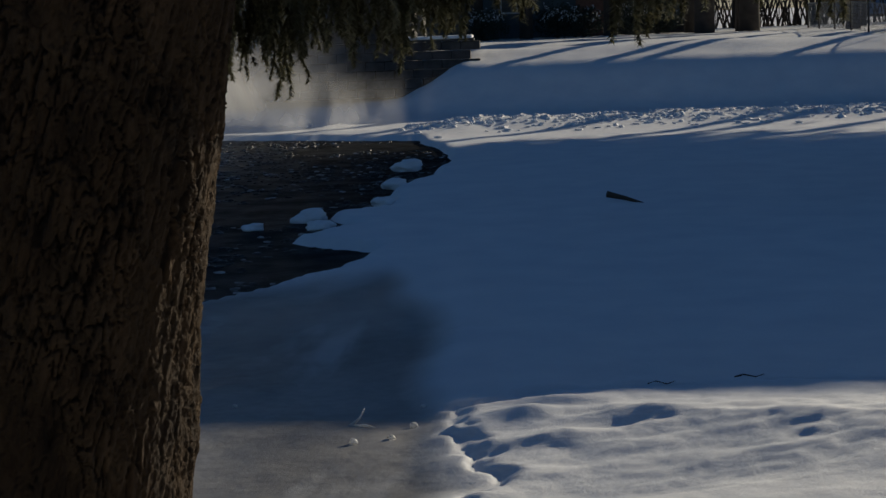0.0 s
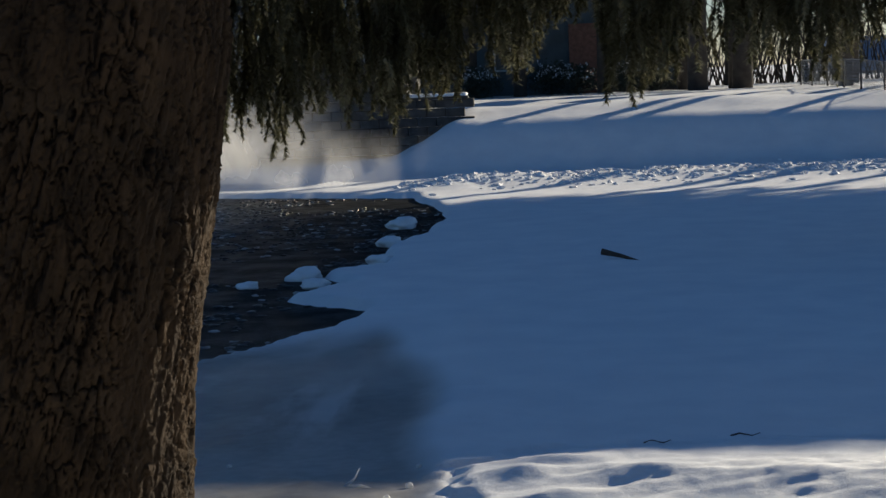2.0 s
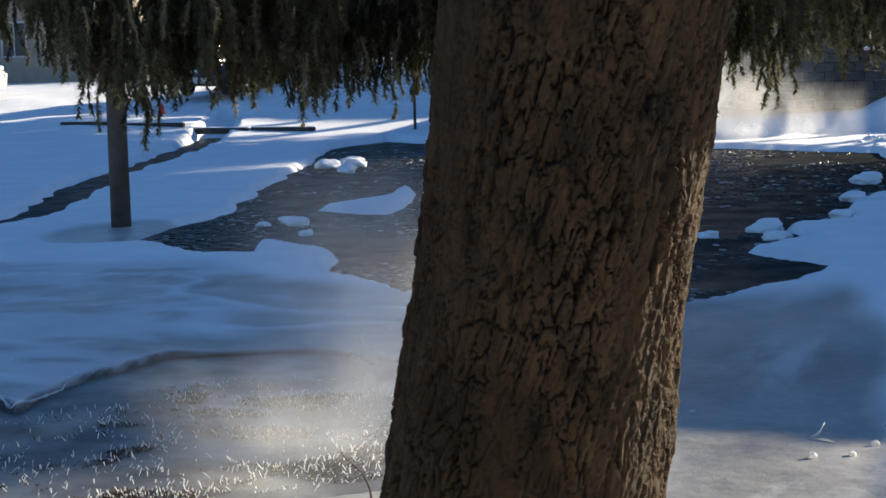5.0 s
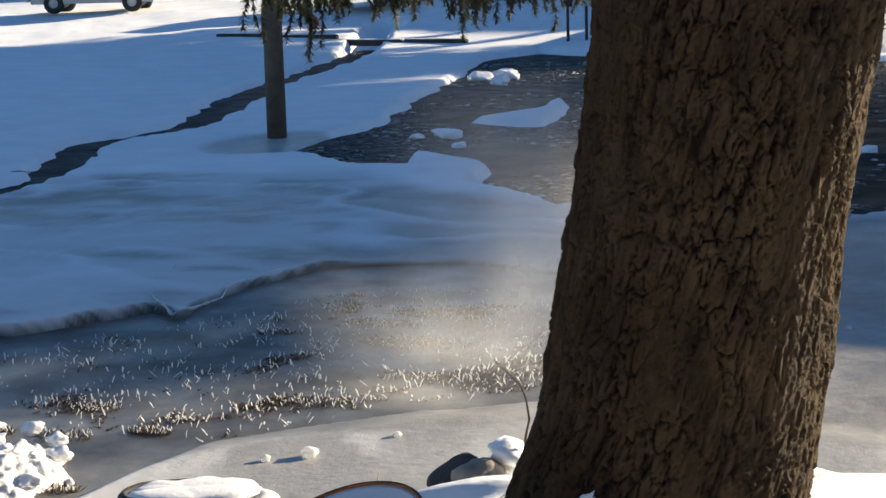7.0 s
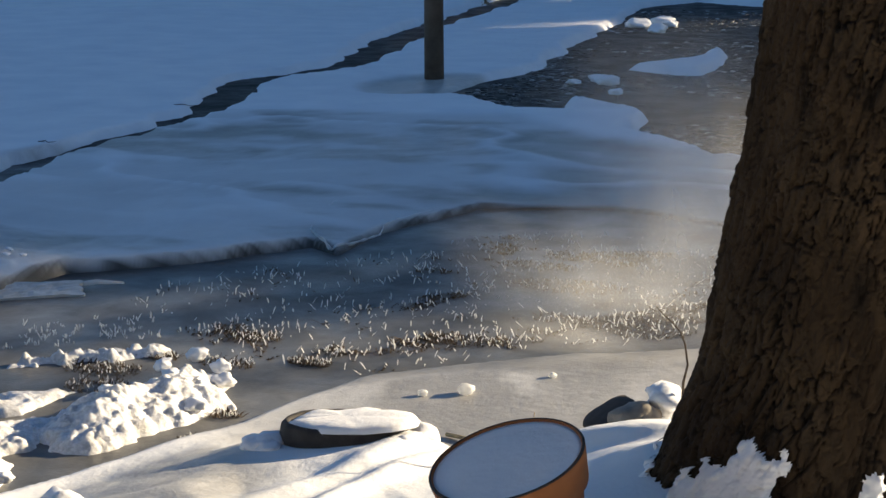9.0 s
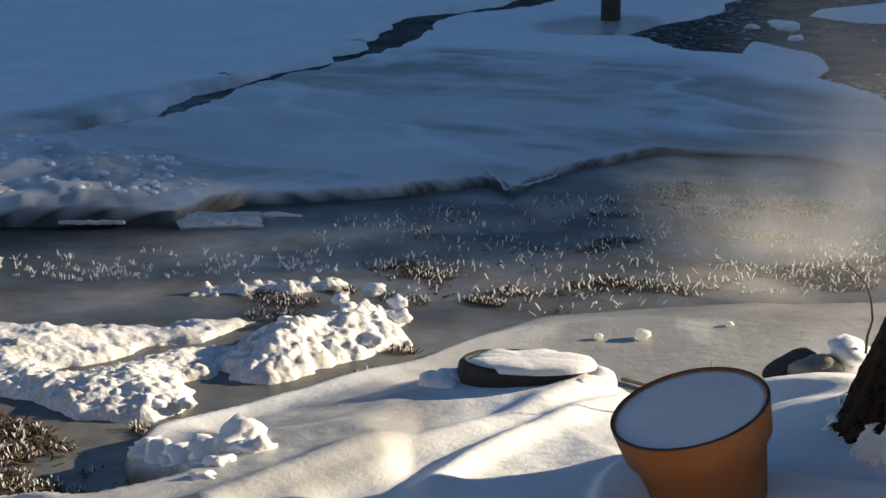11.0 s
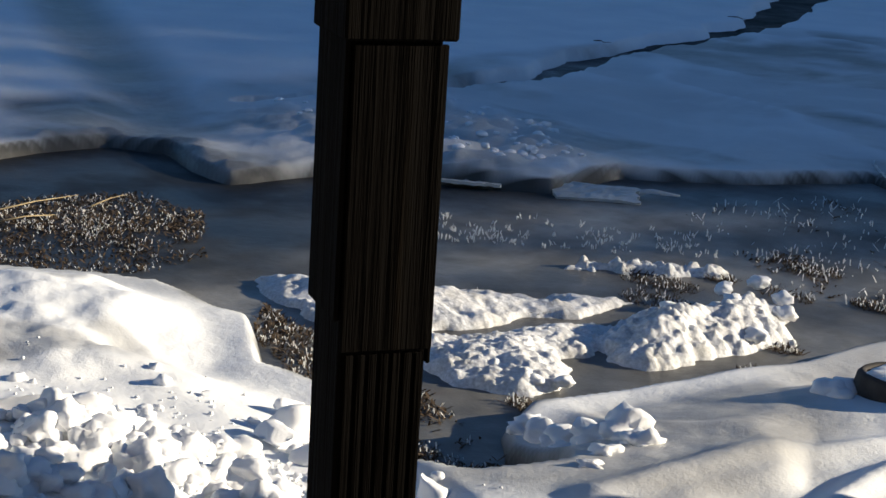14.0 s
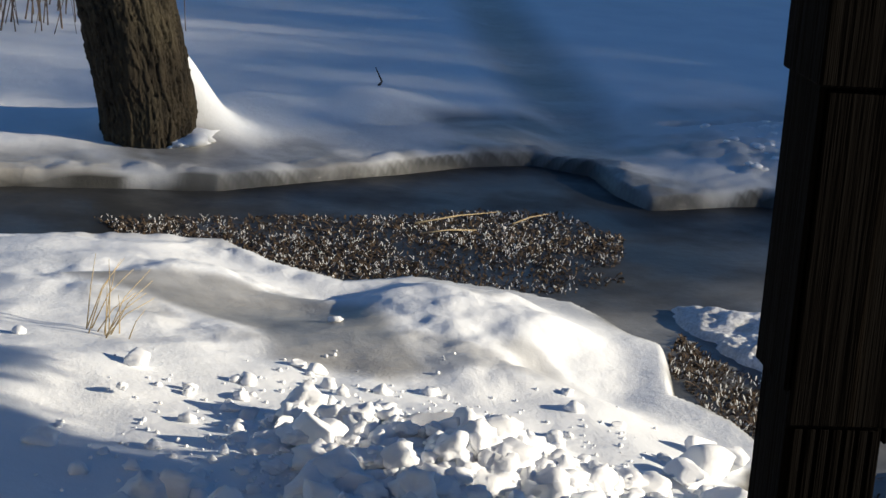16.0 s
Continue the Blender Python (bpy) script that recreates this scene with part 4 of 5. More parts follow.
# knobs of snow on the floes
for x, y, r, z in ((-5.75, 8.12, 0.075, 0.17), (-5.98, 8.2, 0.08, 0.2), (-6.02, 7.9, 0.06, 0.2), (-6.1, 8.03, 0.05, 0.18), (-5.62, 7.95, 0.085, 0.14), (-5.82, 7.72, 0.075, 0.2),
                   (-5.5, 7.5, 0.08, 0.12), (-5.95, 7.3, 0.07, 0.2), (-5.72, 7.1, 0.07, 0.16), (-5.62, 6.05, 0.06, 0.1), (-5.72, 5.95, 0.055, 0.1), (-6.2, 6.0, 0.05, 0.12), (-6.9, 8.32, 0.06, 0.06)):
    v, f = lump(rng, r * 0.85, 0.6, 3, 0.5)
    knob = child(mesh_object("snow_knob", v, f, M_SNOW), floe_c if y > 8.3 else floe_a if y < 6.1 else floe_b)
    knob.matrix_world = pose(x, y, z - 0.05, 0, 0, rng.uniform(0, 360))
# chunks along the near edge
for x, y, r in ((-5.2, 5.32, 0.09), (-5.08, 5.3, 0.10), (-4.93, 5.3, 0.10), (-4.78, 5.28, 0.11), (-4.62, 5.3, 0.12), (-4.55, 5.2, 0.08), (-4.95, 5.22, 0.07), (-4.4, 5.12, 0.09),
                (-4.4, 4.9, 0.07), (-4.32, 4.7, 0.06), (-4.85, 5.16, 0.05)):
    lump_thing("snow_chunk", x, y, r, "clean white chunk of hard snow", "snow lump", max(0.02, height(x, y)) - 0.03, 0.55, 3, 0.8, "snow chunks")
# broken crust thrown up on the near bank
M_CRUST = snow("broken_crust")
for i in range(300):
    x, y = rng.gauss(-5.35, 0.45), rng.gauss(2.95, 0.45)
    if 1.05 * (x + 6.3) - 0.9 * (y - 2.6) < rng.choice((0, 0, 0, -0.3)):
        continue
    r = rng.choice((0.02, 0.03, 0.04, 0.05, 0.06, 0.075, 0.09))
    lump_thing("crust_lump", x, y, r, "broken lump of snow crust", "snow lump", height(x, y) - 0.3 * r + rng.choice((0, 0, 0.01, 0.03)), rng.uniform(0.5, 0.95), rng.choice((0, 3, 3, 3)), 0.6, "broken snow crust", M_CRUST)
crumbs = []
xs, ys = [rng.gauss(-5.4, 0.55) for _ in range(2000)], [rng.gauss(2.9, 0.55) for _ in range(2000)]
for i, (x, y, z) in enumerate(zip(xs, ys, heights(xs, ys))):
    if i < 350:
        r = rng.uniform(0.012, 0.04)
        crumbs.append(shifted(chunk(rng, r, 0.8, 2) if i % 4 == 0 else lump(rng, r, 0.8, 2, 0.6), x, y, z + 0.2 * r, rng.uniform(0, 360)))
    else:
        r = rng.uniform(0.004, 0.012)
        crumbs.append(shifted(lump(rng, r, 0.8, 1, 0.8), x, y, z + 0.4 * r, rng.uniform(0, 360)))
v, f = merged(crumbs)
tagged(mesh_object("crust_crumbs", v, f, M_CRUST), "fine crumbs of broken snow crust", "snow", kind="stuff")
for x, y, r in ((-5.85, 4.45, 0.10), (-5.72, 4.5, 0.09), (-5.55, 4.2, 0.12), (-5.4, 4.0, 0.10), (-6.85, 2.25, 0.055), (-6.55, 2.35, 0.035), (-6.45, 2.55, 0.04), (-6.3, 2.42, 0.03), (-6.95, 3.05, 0.035), (-6.85, 3.1, 0.05),
                (-5.25, 4.3, 0.11), (-5.15, 4.0, 0.09), (-7.65, 3.6, 0.03)):
    lump_thing("snow_block", x, y, r, "small block of snow with a long shadow", "snow lump", None, 0.62, 0, 0.7, "snow blocks", M_CRUST)
# lumps on the shelf across the creek and on its lip
hum = [(-10.5, 8.6), (-9.3, 9.2), (-8.9, 10.0), (-9.8, 10.9), (-11.8, 11.0), (-12.0, 9.4)]
for i in range(120):
    x, y = poly_random(rng, hum)
    r = rng.uniform(0.02, 0.05)
    lump_thing("shelf_lump", x, y, r, "crumbled snow lump on the ice shelf", "snow lump", height(x, y) - 0.01, 0.55, 2, 0.5, "ice shelf lumps")
# lumps by the far end of the pool
for x, y, r in ((-14.7, 38.5, 0.28), (-14.3, 38.0, 0.22), (-14.9, 37.6, 0.3), (-14.2, 37.0, 0.2), (-14.9, 39.3, 0.25), (-13.9, 36.2, 0.18), (-2.4, 30.2, 0.25), (-2.3, 27.4, 0.22), (-3.2, 25.5, 0.25), (-2.9, 24.4, 0.2), (-3.9, 24.6, 0.15), (-2.5, 33.8, 0.3),
                (-10.6, 25.6, 0.2), (-10.9, 26.0, 0.16), (-11.1, 25.4, 0.12), (-9.9, 24.3, 0.12)):
    lump_thing("snow_clump", x, y, r, "soft clump of snow at the water's edge", "snow lump", 0.0, 0.45, 3, 0.5, "clumps by the pool")


# slush afloat in the pool
g = random.Random(61)
gp = np.random.default_rng(8)
px, py = gp.uniform(-17, -1, 26000), gp.uniform(16, 44, 26000)
near = gp.uniform(0, 1, 26000) < (22 / np.maximum(py, 14)) ** 1.5
ok = near & (inside(POOL, px, py) > 0.1) & (inside(ISLE, px, py) < 0) & (fbm(px, py, 2.4, 4, 44) + gp.uniform(-0.25, 0.25, 26000) > 0.02)
pieces = []
for x, y in zip(px[ok].tolist(), py[ok].tolist()):
    pieces.append(shifted(lump(g, g.uniform(0.02, 0.075), 0.28, 1, 0.7), x, y, 0.004, g.uniform(0, 360)))
v, f = merged(pieces)
m = Mat("slush", 0.4)
m.color(m.ramp(m.island(), (0.0, (0.012, 0.014, 0.015)), (0.8, (0.035, 0.038, 0.04)), (1.0, (0.4, 0.41, 0.42))))
tagged(mesh_object("floating_slush", v, f, m.m), "dark grains of slush afloat in the pool", "slush", kind="stuff")


# ---- frost, grass and weeds ----
def spikes(rng, count, place, h0, h1, width, lean=0.5, fan=1):
    verts, faces = [], []
    for i in range(count):
        if i % fan == 0:
            spot = place()
        x, y, z = spot
        if fan > 1:
            x, y = x + rng.gauss(0, 0.012), y + rng.gauss(0, 0.012)
        h, w = h0 + (h1 - h0) * rng.random() ** 1.7, width * rng.uniform(0.4, 1.2)
        a, l = rng.uniform(0, 6.28), rng.uniform(0, lean) * h
        tx, ty = x + l * math.cos(a), y + l * math.sin(a)
        o = len(verts)
        for k in range(3):
            b = a + k * 2.094
            verts.append((x + 0.6 * w * math.cos(b), y + 0.6 * w * math.sin(b), z))
        for k in range(3):
            b = a + k * 2.094
            verts.append(((x + 2 * tx) / 3 + w * math.cos(b), (y + 2 * ty) / 3 + w * math.sin(b), z + h * 0.7))
        verts.append((tx, ty, z + h))
        for k in range(3):
            k2 = (k + 1) % 3
            faces += [(o + k, o + k2, o + 3 + k2, o + 3 + k), (o + 3 + k, o + 3 + k2, o + 6)]
    return verts, faces


def clustered(rng, poly, seed, keep):
    """A source of points in a polygon, gathered on the drowned grass."""
    g = np.random.default_rng(seed)
    xs, ys = [p[0] for p in poly], [p[1] for p in poly]
    x, y = g.uniform(min(xs), max(xs), 60000), g.uniform(min(ys), max(ys), 60000)
    ok = (inside(poly, x, y) > 0) & (weeds_at(x, y) + 0.35 * fbm(x, y, 0.3, 3, seed) + g.uniform(-0.3, 0.3, 60000) > keep)
    pts = np.stack([x[ok], y[ok]], 1).tolist()
    return lambda: (*pts[rng.randrange(len(pts))], 0.0)


v, f = spikes(rng, 1500, clustered(rng, FROST_FIELD, 51, 0.2), 0.012, 0.058, 0.0064, 1.3)
tagged(mesh_object("frost_spikes", v, f, M_FROST, False), "white frost feathers on grass tips in the ice", "frost", kind="stuff")
v, f = spikes(rng, 2600, clustered(rng, FROST_REEDS, 52, 0.1), 0.008, 0.03, 0.0042, 1.2, 2)
tagged(mesh_object("frost_reeds", v, f, M_FROST, False), "frosted reed stubble frozen in the creek", "frost", kind="stuff")
v, f = spikes(rng, 420, clustered(rng, EDGE_REEDS, 53, 0.0), 0.015, 0.05, 0.006, 1.0, 3)
tagged(mesh_object("frost_fringe", v, f, M_FROST, False), "fringe of frost feathers by the floe", "frost", kind="stuff")
v, f = spikes(rng, 450, clustered(rng, NEAR_REEDS, 54, 0.2), 0.012, 0.04, 0.005, 1.1, 2)
tagged(mesh_object("frost_fringe", v, f, M_FROST, False), "frost feathers on dry grass by the bank", "frost", kind="stuff")
v, f = spikes(rng, 6500, clustered(rng, FROST_REEDS, 52, 0.0), 0.006, 0.026, 0.009, 3.4)
tagged(mesh_object("reed_stubble", v, f, M_DRY, False), "brown reed stubble frozen in the creek", "grass", kind="stuff")
v, f = spikes(rng, 4200, clustered(rng, FROST_FIELD, 51, 0.45), 0.006, 0.022, 0.008, 3.6)
tagged(mesh_object("drowned_grass", v, f, M_DRY, False), "flattened brown grass in the ice", "grass", kind="stuff")
v, f = spikes(rng, 3200, clustered(rng, NEAR_REEDS, 54, 0.2), 0.006, 0.03, 0.008, 3.4)
tagged(mesh_object("drowned_grass", v, f, M_DRY, False), "flattened brown grass by the near bank", "grass", kind="stuff")


def grass_tuft(x, y, r, n, label="tuft of dry brown grass with frost on it"):
    t = tagged(empty("grass_tuft", x, y, 0), label, "grass tuft", "grass tufts")

    def near():
        a, q = rng.uniform(0, 6.28), r * math.sqrt(rng.random())
        return q * math.cos(a) * 1.5, q * math.sin(a) * 0.8, 0.0
    v, f = spikes(rng, n, near, 0.008, 0.036, 0.005, 3.2)
    tagged(child(mesh_object("dry_grass", v, f, M_DRY, False), t), kind="stuff")

    def top():
        a, q = rng.uniform(0, 6.28), r * math.sqrt(rng.random())
        return q * math.cos(a) * 1.5, q * math.sin(a) * 0.8, 0.015
    v, f = spikes(rng, n // 4, top, 0.01, 0.035, 0.004, 0.9)
    tagged(child(mesh_object("frost", v, f, M_FROST, False), t), kind="stuff")


for x, y, r, n in ((-5.55, 12.2, 0.22, 260), (-5.0, 11.6, 0.3, 300), (-4.98, 9.75, 0.2, 300), (-5.55, 8.8, 0.11, 220), (-6.25, 9.2, 0.14, 160), (-6.0, 8.55, 0.14, 150), (-6.65, 8.1, 0.2, 320), (-6.5, 8.5, 0.1, 180),
                   (-5.4, 7.6, 0.1, 160), (-5.2, 7.1, 0.09, 120), (-5.55, 5.72, 0.1, 160), (-6.9, 5.45, 0.25, 320), (-6.4, 5.2, 0.2, 260), (-6.85, 6.9, 0.18, 260), (-6.35, 7.75, 0.2, 260), (-5.95, 5.1, 0.15, 200), (-5.25, 4.8, 0.18, 260), (-5.0, 4.6, 0.13, 180), (-5.55, 4.85, 0.15, 220), (-4.3, 10.6, 0.2, 160)):
    grass_tuft(x, y, r, n)


def twig(name, path, r, label, mat=None, category="twig"):
    pts = [Vector(p) for p in path]
    o = pts[0].copy()
    v, f = tube([p - o for p in pts], [r * (1 - 0.7 * i / (len(pts) - 1)) for i in range(len(pts))], 6, 0.2, 5)
    ob = tagged(mesh_object(name, v, f, mat or M_TWIG), label, category)
    ob.location = o
    return ob


twig("weed_stem", [(-2.555, 7.45, height(-2.555, 7.45) - 0.03), (-2.545, 7.45, 0.58), (-2.525, 7.45, 0.67), (-2.54, 7.45, 0.77), (-2.565, 7.45, 0.83), (-2.60, 7.45, 0.865), (-2.65, 7.45, 0.905), (-2.69, 7.45, 0.94)], 0.008, "thin bent brown weed stem in the snow")
twig("fallen_stick", [(-3.9, 7.55, height(-3.9, 7.55) + 0.015), (-3.6, 7.5, height(-3.6, 7.5) + 0.02), (-3.3, 7.45, height(-3.3, 7.45) + 0.03)], 0.012, "pale frosted stick lying on the snow", M_STRAW)
for dx, dz, ln in ((0, 0.14, 0.02), (0.06, 0.1, 0.06), (0.12, 0.12, -0.03), (0.03, 0.08, -0.07), (0.16, 0.06, 0.05)):
    x, y = -3.5 + dx, 7.75
    z = height(x, y)
    twig("weed_stem", [(x, y, z - 0.01), (x + ln * 0.6, y, z + dz * 0.6), (x + ln, y, z + dz)], 0.005, "short dry weed stem poking out of snow", M_STRAW)
# weeds on the near bank and on the far one
for i in range(14):
    x, y = -7.45 + rng.uniform(-0.12, 0.12), 2.35 + rng.uniform(-0.1, 0.1)
    z, h, a = height(x, y), rng.uniform(0.12, 0.38), rng.uniform(-0.1, 0.25)
    twig("dry_weed", [(x, y, z - 0.01), (x + 0.02, y + a * 0.4, z + 0.6 * h), (x + 0.03, y + a, z + h)], 0.0035, "pale dry weed stalk standing in snow", M_STRAW)
twig("twig", [(-13.8, 7.25, height(-13.8, 7.25)), (-13.78, 7.27, 0.3), (-13.82, 7.22, 0.42)], 0.014, "dark upright twig in a snow hump")
twig("stick", [(1.12, 26.0, height(1.12, 26) + 0.10), (1.38, 25.9, height(1.38, 25.9) + 0.05), (1.68, 25.6, height(1.68, 25.6) - 0.02)], 0.05, "dark stick half sunk in the snow")
for x, y, l in ((1.1, 13.0, 0.2), (1.75, 13.1, 0.22), (-13.2, 16.8, 0.3), (-14.6, 19.6, 0.4), (-13.6, 15.6, 0.25)):
    z = height(x, y)
    twig("twig", [(x, y, z), (x + l * 0.3, y + 0.04, z + 0.012), (x + l * 0.7, y - 0.03, z + 0.006), (x + l, y + 0.02, z + 0.015)], 0.008, "dark crooked twig lying on the snow")
for x0, y0, x1, y1 in ((-10.2, 5.55, -10.3, 6.3), (-9.95, 5.45, -9.9, 5.85), (-10.0, 6.2, -10.15, 6.6)):
    twig("reed_leaf", [(x0, y0, 0.02), ((x0 + x1) / 2, (y0 + y1) / 2, 0.035), (x1, y1, 0.025)], 0.007, "pale dry reed leaf lying on the ice", M_STRAW, "reed")
twig("frozen_branch", [(-8.35, 9.85, 0.02), (-8.2, 9.98, 0.05), (-8.05, 10.12, 0.03)], 0.03, "frosted branch end on the creek ice", M_FROST)
twig("frozen_branch", [(-1.05, 12.2, 0.01), (-0.98, 12.25, 0.06), (-0.95, 12.3, 0.12)], 0.012, "frosted twig frozen into the grey ice", M_FROST)
twig("frozen_branch", [(-1.05, 12.2, 0.01), (-0.93, 12.15, 0.03), (-0.85, 12.1, 0.02)], 0.015, "frosted twig frozen into the grey ice", M_FROST)
for x, y, r in ((-0.58, 12.1, 0.03), (-0.7, 11.7, 0.025), (-0.95, 11.6, 0.03), (-0.55, 12.6, 0.02), (-4.2, 8.35, 0.05), (-4.4, 8.2, 0.03), (-3.9, 8.9, 0.025), (-2.0, 12.9, 0.02)):
    lump_thing("ice_bit", x, y, r, "small frozen bit on the grey ice", "ice lump", max(0.0, height(x, y)), 0.8, 2, 0.4, "ice bits", M_FROST)


# ---- half-buried ring and stone ----
def build_ring():
    x, y = -4.03, 6.74
    z = max(height(x, y), 0.31) - 0.06
    ring = tagged(empty("half_buried_tyre", x, y, z, 22), "half-buried dark old tyre capped with snow", "tyre")
    k = 56

    def oval(profile, wave=0.0, seed=0):
        verts = []
        for r, h in profile:
            for j in range(k):
                a = 2 * math.pi * j / k
                w = wave * min(1.0, r / 0.25) ** 2 * noise.noise(Vector((3 * math.cos(a), 3 * math.sin(a), seed + 2 * r)))
                verts.append(((r + w) * math.cos(a), (r + w) * math.sin(a) * 0.66, h + 0.6 * w))
        return verts, [(i * k + j, i * k + (j + 1) % k, (i + 1) * k + (j + 1) % k, (i + 1) * k + j) for i in range(len(profile) - 1) for j in range(k)]
    v, f = oval([(0.30, -0.08), (0.325, 0.0), (0.325, 0.07), (0.315, 0.115), (0.295, 0.135), (0.27, 0.128), (0.262, 0.08)], 0.01, 5)
    child(mesh_object("casing", v, f, M_RUBBER), ring)
    v, f = oval([(0.0, 0.15), (0.1, 0.15), (0.18, 0.145), (0.235, 0.14), (0.262, 0.128), (0.272, 0.105)], 0.02, 1)
    # snow laps over the near lip and the sunny end, and leaves the shaded lip bare
    out = []
    for px, py, pz in v:
        a = math.atan2(py / 0.66, px)
        q = min(1.0, math.hypot(px, py / 0.66) / 0.26)
        lap = max(0.0, math.cos(a + 1.35)) ** 0.7 * 0.16 + max(0.0, math.cos(a - 0.25)) * 0.30
        out.append((px * (1 + lap * q * q), py * (1 + lap * q * q), pz + 0.018 * q * min(1, 4 * lap)))
    child(mesh_object("snow_cap", out, f, M_SNOW), ring)
    rg = random.Random(3)
    for px, py, r in ((0.36, 0.03, 0.095), (0.32, -0.12, 0.09), (0.26, 0.18, 0.09), (-0.36, -0.03, 0.09), (-0.42, -0.09, 0.09), (-0.36, -0.14, 0.07)):
        v, f = lump(rg, r, 0.62, 3, 0.35)
        child(mesh_object("snow_lump", [(p.x + px, p.y + py, p.z + (0.055 if px > 0 else 0.02)) for p in v], f, M_SNOW), ring)


build_ring()
st = lump_thing("stone", -2.72, 7.30, 0.12, "rounded brown stone under a cap of snow", "stone", max(0.38, height(-2.72, 7.3)), 0.6, 3, 0.35, "", M_STONE)
cap = lump_thing("snow_lump", -2.63, 7.5, 0.13, "soft snow cap on the stone", "snow lump", max(0.4, height(-2.63, 7.5)) + 0.03, 0.5, 3, 0.6)
slab = lump_thing("flat_stone", -2.86, 7.42, 0.15, "flat dark slate tilted in the snow", "stone", None, 0.14, 3, 0.25, "", M_RUBBER)
slab.matrix_world = pose(-2.88, 7.34, max(0.4, height(-2.88, 7.34) + 0.05), 14, -24, 15)


# ---- ice shelf edge: slabs, rim of the healed hole ----
def ice_slab(x, y, sx, sy, spin, tilt, label):
    bm = bmesh.new()
    r = bmesh.ops.create_grid(bm, x_segments=14, y_segments=10, size=0.5)
    for v in bm.verts:
        rr = v.co.length
        v.co = Vector((v.co.x * sx * (1 + 0.25 * noise.noise(v.co * 4 + Vector((x, y, 0)))), v.co.y * sy * (1 + 0.25 * noise.noise(v.co * 4 + Vector((y, x, 3)))), 0.015 * noise.noise(v.co * 8)))
    ext = bmesh.ops.extrude_face_region(bm, geom=list(bm.faces))
    for g in ext["geom"]:
        if isinstance(g, bmesh.types.BMVert):
            g.co.z += 0.022
    bmesh.ops.recalc_face_normals(bm, faces=bm.faces)
    ob = tagged(part("ice_slab", bm, M_ICE), label, "ice slab", "ice slabs")
    ob.matrix_world = pose(x, y, 0.02, tilt, 0, spin)


m = Mat("grey_ice", 0.3)
m.color(m.ramp(m.noise(3, 5), (0.3, (0.36, 0.36, 0.34)), (0.7, (0.62, 0.61, 0.58))))
m.bump(m.noise(16, 5), 0.4, 0.02)
M_ICE = m.m
ice_slab(-8.45, 9.62, 0.62, 0.34, 40, 8, "broken grey slab leaning off the ice shelf")
ice_slab(-9.2, 9.05, 0.5, 0.25, 36, -6, "broken grey slab leaning off the ice shelf")
HEART = [(-7.35, 13.9), (-7.42, 13.3), (-7.4, 12.95), (-7.27, 12.66), (-7.27, 12.33), (-7.28, 11.89), (-7.6, 12.17), (-7.79, 12.37), (-8.1, 12.96), (-8.36, 13.68), (-8.5, 14.4), (-8.5, 15.0)]
pts = []
for i in range(len(HEART) - 1):
    for q in range(8):
        a, b = HEART[i], HEART[i + 1]
        k = q / 8
        x, y = a[0] + (b[0] - a[0]) * k, a[1] + (b[1] - a[1]) * k
        pts.append((x, y, min(0.085, max(0.03, height(x, y))) + 0.008))
v, f = tube(pts, [0.017 * (0.8 + 0.3 * math.sin(i * 1.7)) * max(0.2, 1 - abs(i - 44) / 44) for i in range(len(pts))], 6, 0.2, 8)
tagged(mesh_object("refrozen_ice_edge", v, f, M_FROST), "frosty edge round a refrozen hole in ice", "ice")


# ---- across the road ----
M_SIDING = plain("teal_siding", (0.055, 0.075, 0.085), 0.7, 0, 0.25, 1.5)
M_BRICK = plain("brick", (0.16, 0.085, 0.06), 0.9, 0, 0.3, 6)
M_TRIM = plain("pale_trim", (0.42, 0.43, 0.43), 0.6, 0, 0.15, 3)
M_ROOF = plain("roof_shingle", (0.06, 0.06, 0.065), 0.9, 0, 0.3, 3)
M_GLASS = plain("window_glass", (0.02, 0.025, 0.03), 0.4, 0, 0.2, 2, 0)
M_WALLSTONE = plain("dark_block_wall", (0.06, 0.055, 0.05), 0.9, 0, 0.4, 4)
M_METAL = plain("galvanised_steel", (0.22, 0.23, 0.24), 0.5, 0.6, 0.2, 10)
M_RED = plain("red_stripe", (0.55, 0.05, 0.03), 0.6, 0, 0.15, 10)
M_WHITE = plain("white_stripe", (0.75, 0.75, 0.75), 0.6, 0, 0.1, 10)
M_ORANGE = plain("orange_lens", (0.75, 0.22, 0.02), 0.3, 0, 0.1, 10)
M_SHRUB = plain("dark_shrub", (0.028, 0.036, 0.024), 0.85, 0, 0.5, 6)
M_CAR = plain("dark_blue_paint", (0.035, 0.045, 0.07), 0.3, 0.2, 0.15, 3)
M_SILVER = plain("silver_paint", (0.33, 0.34, 0.35), 0.35, 0.3, 0.1, 3)
M_TYRE = plain("tyre_rubber", (0.02, 0.02, 0.02), 0.85, 0, 0.3, 8)
M_BLUEROOF = plain("blue_grey_roof", (0.2, 0.25, 0.33), 0.8, 0, 0.15, 2)
M_TAN = plain("tan_wall", (0.3, 0.25, 0.2), 0.8, 0, 0.15, 2)


def gable(x0, x1, y0, y1, z0, z1):
    bm = bmesh.new()
    ym = (y0 + y1) / 2
    p = [bm.verts.new(c) for c in ((x0, y0, z0), (x1, y0, z0), (x1, y1, z0), (x0, y1, z0), (x0, ym, z1), (x1, ym, z1))]
    for q in ((0, 1, 5, 4), (2, 3, 4, 5), (0, 4, 3), (1, 2, 5), (3, 2, 1, 0)):
        bm.faces.new([p[i] for i in q])
    return bm


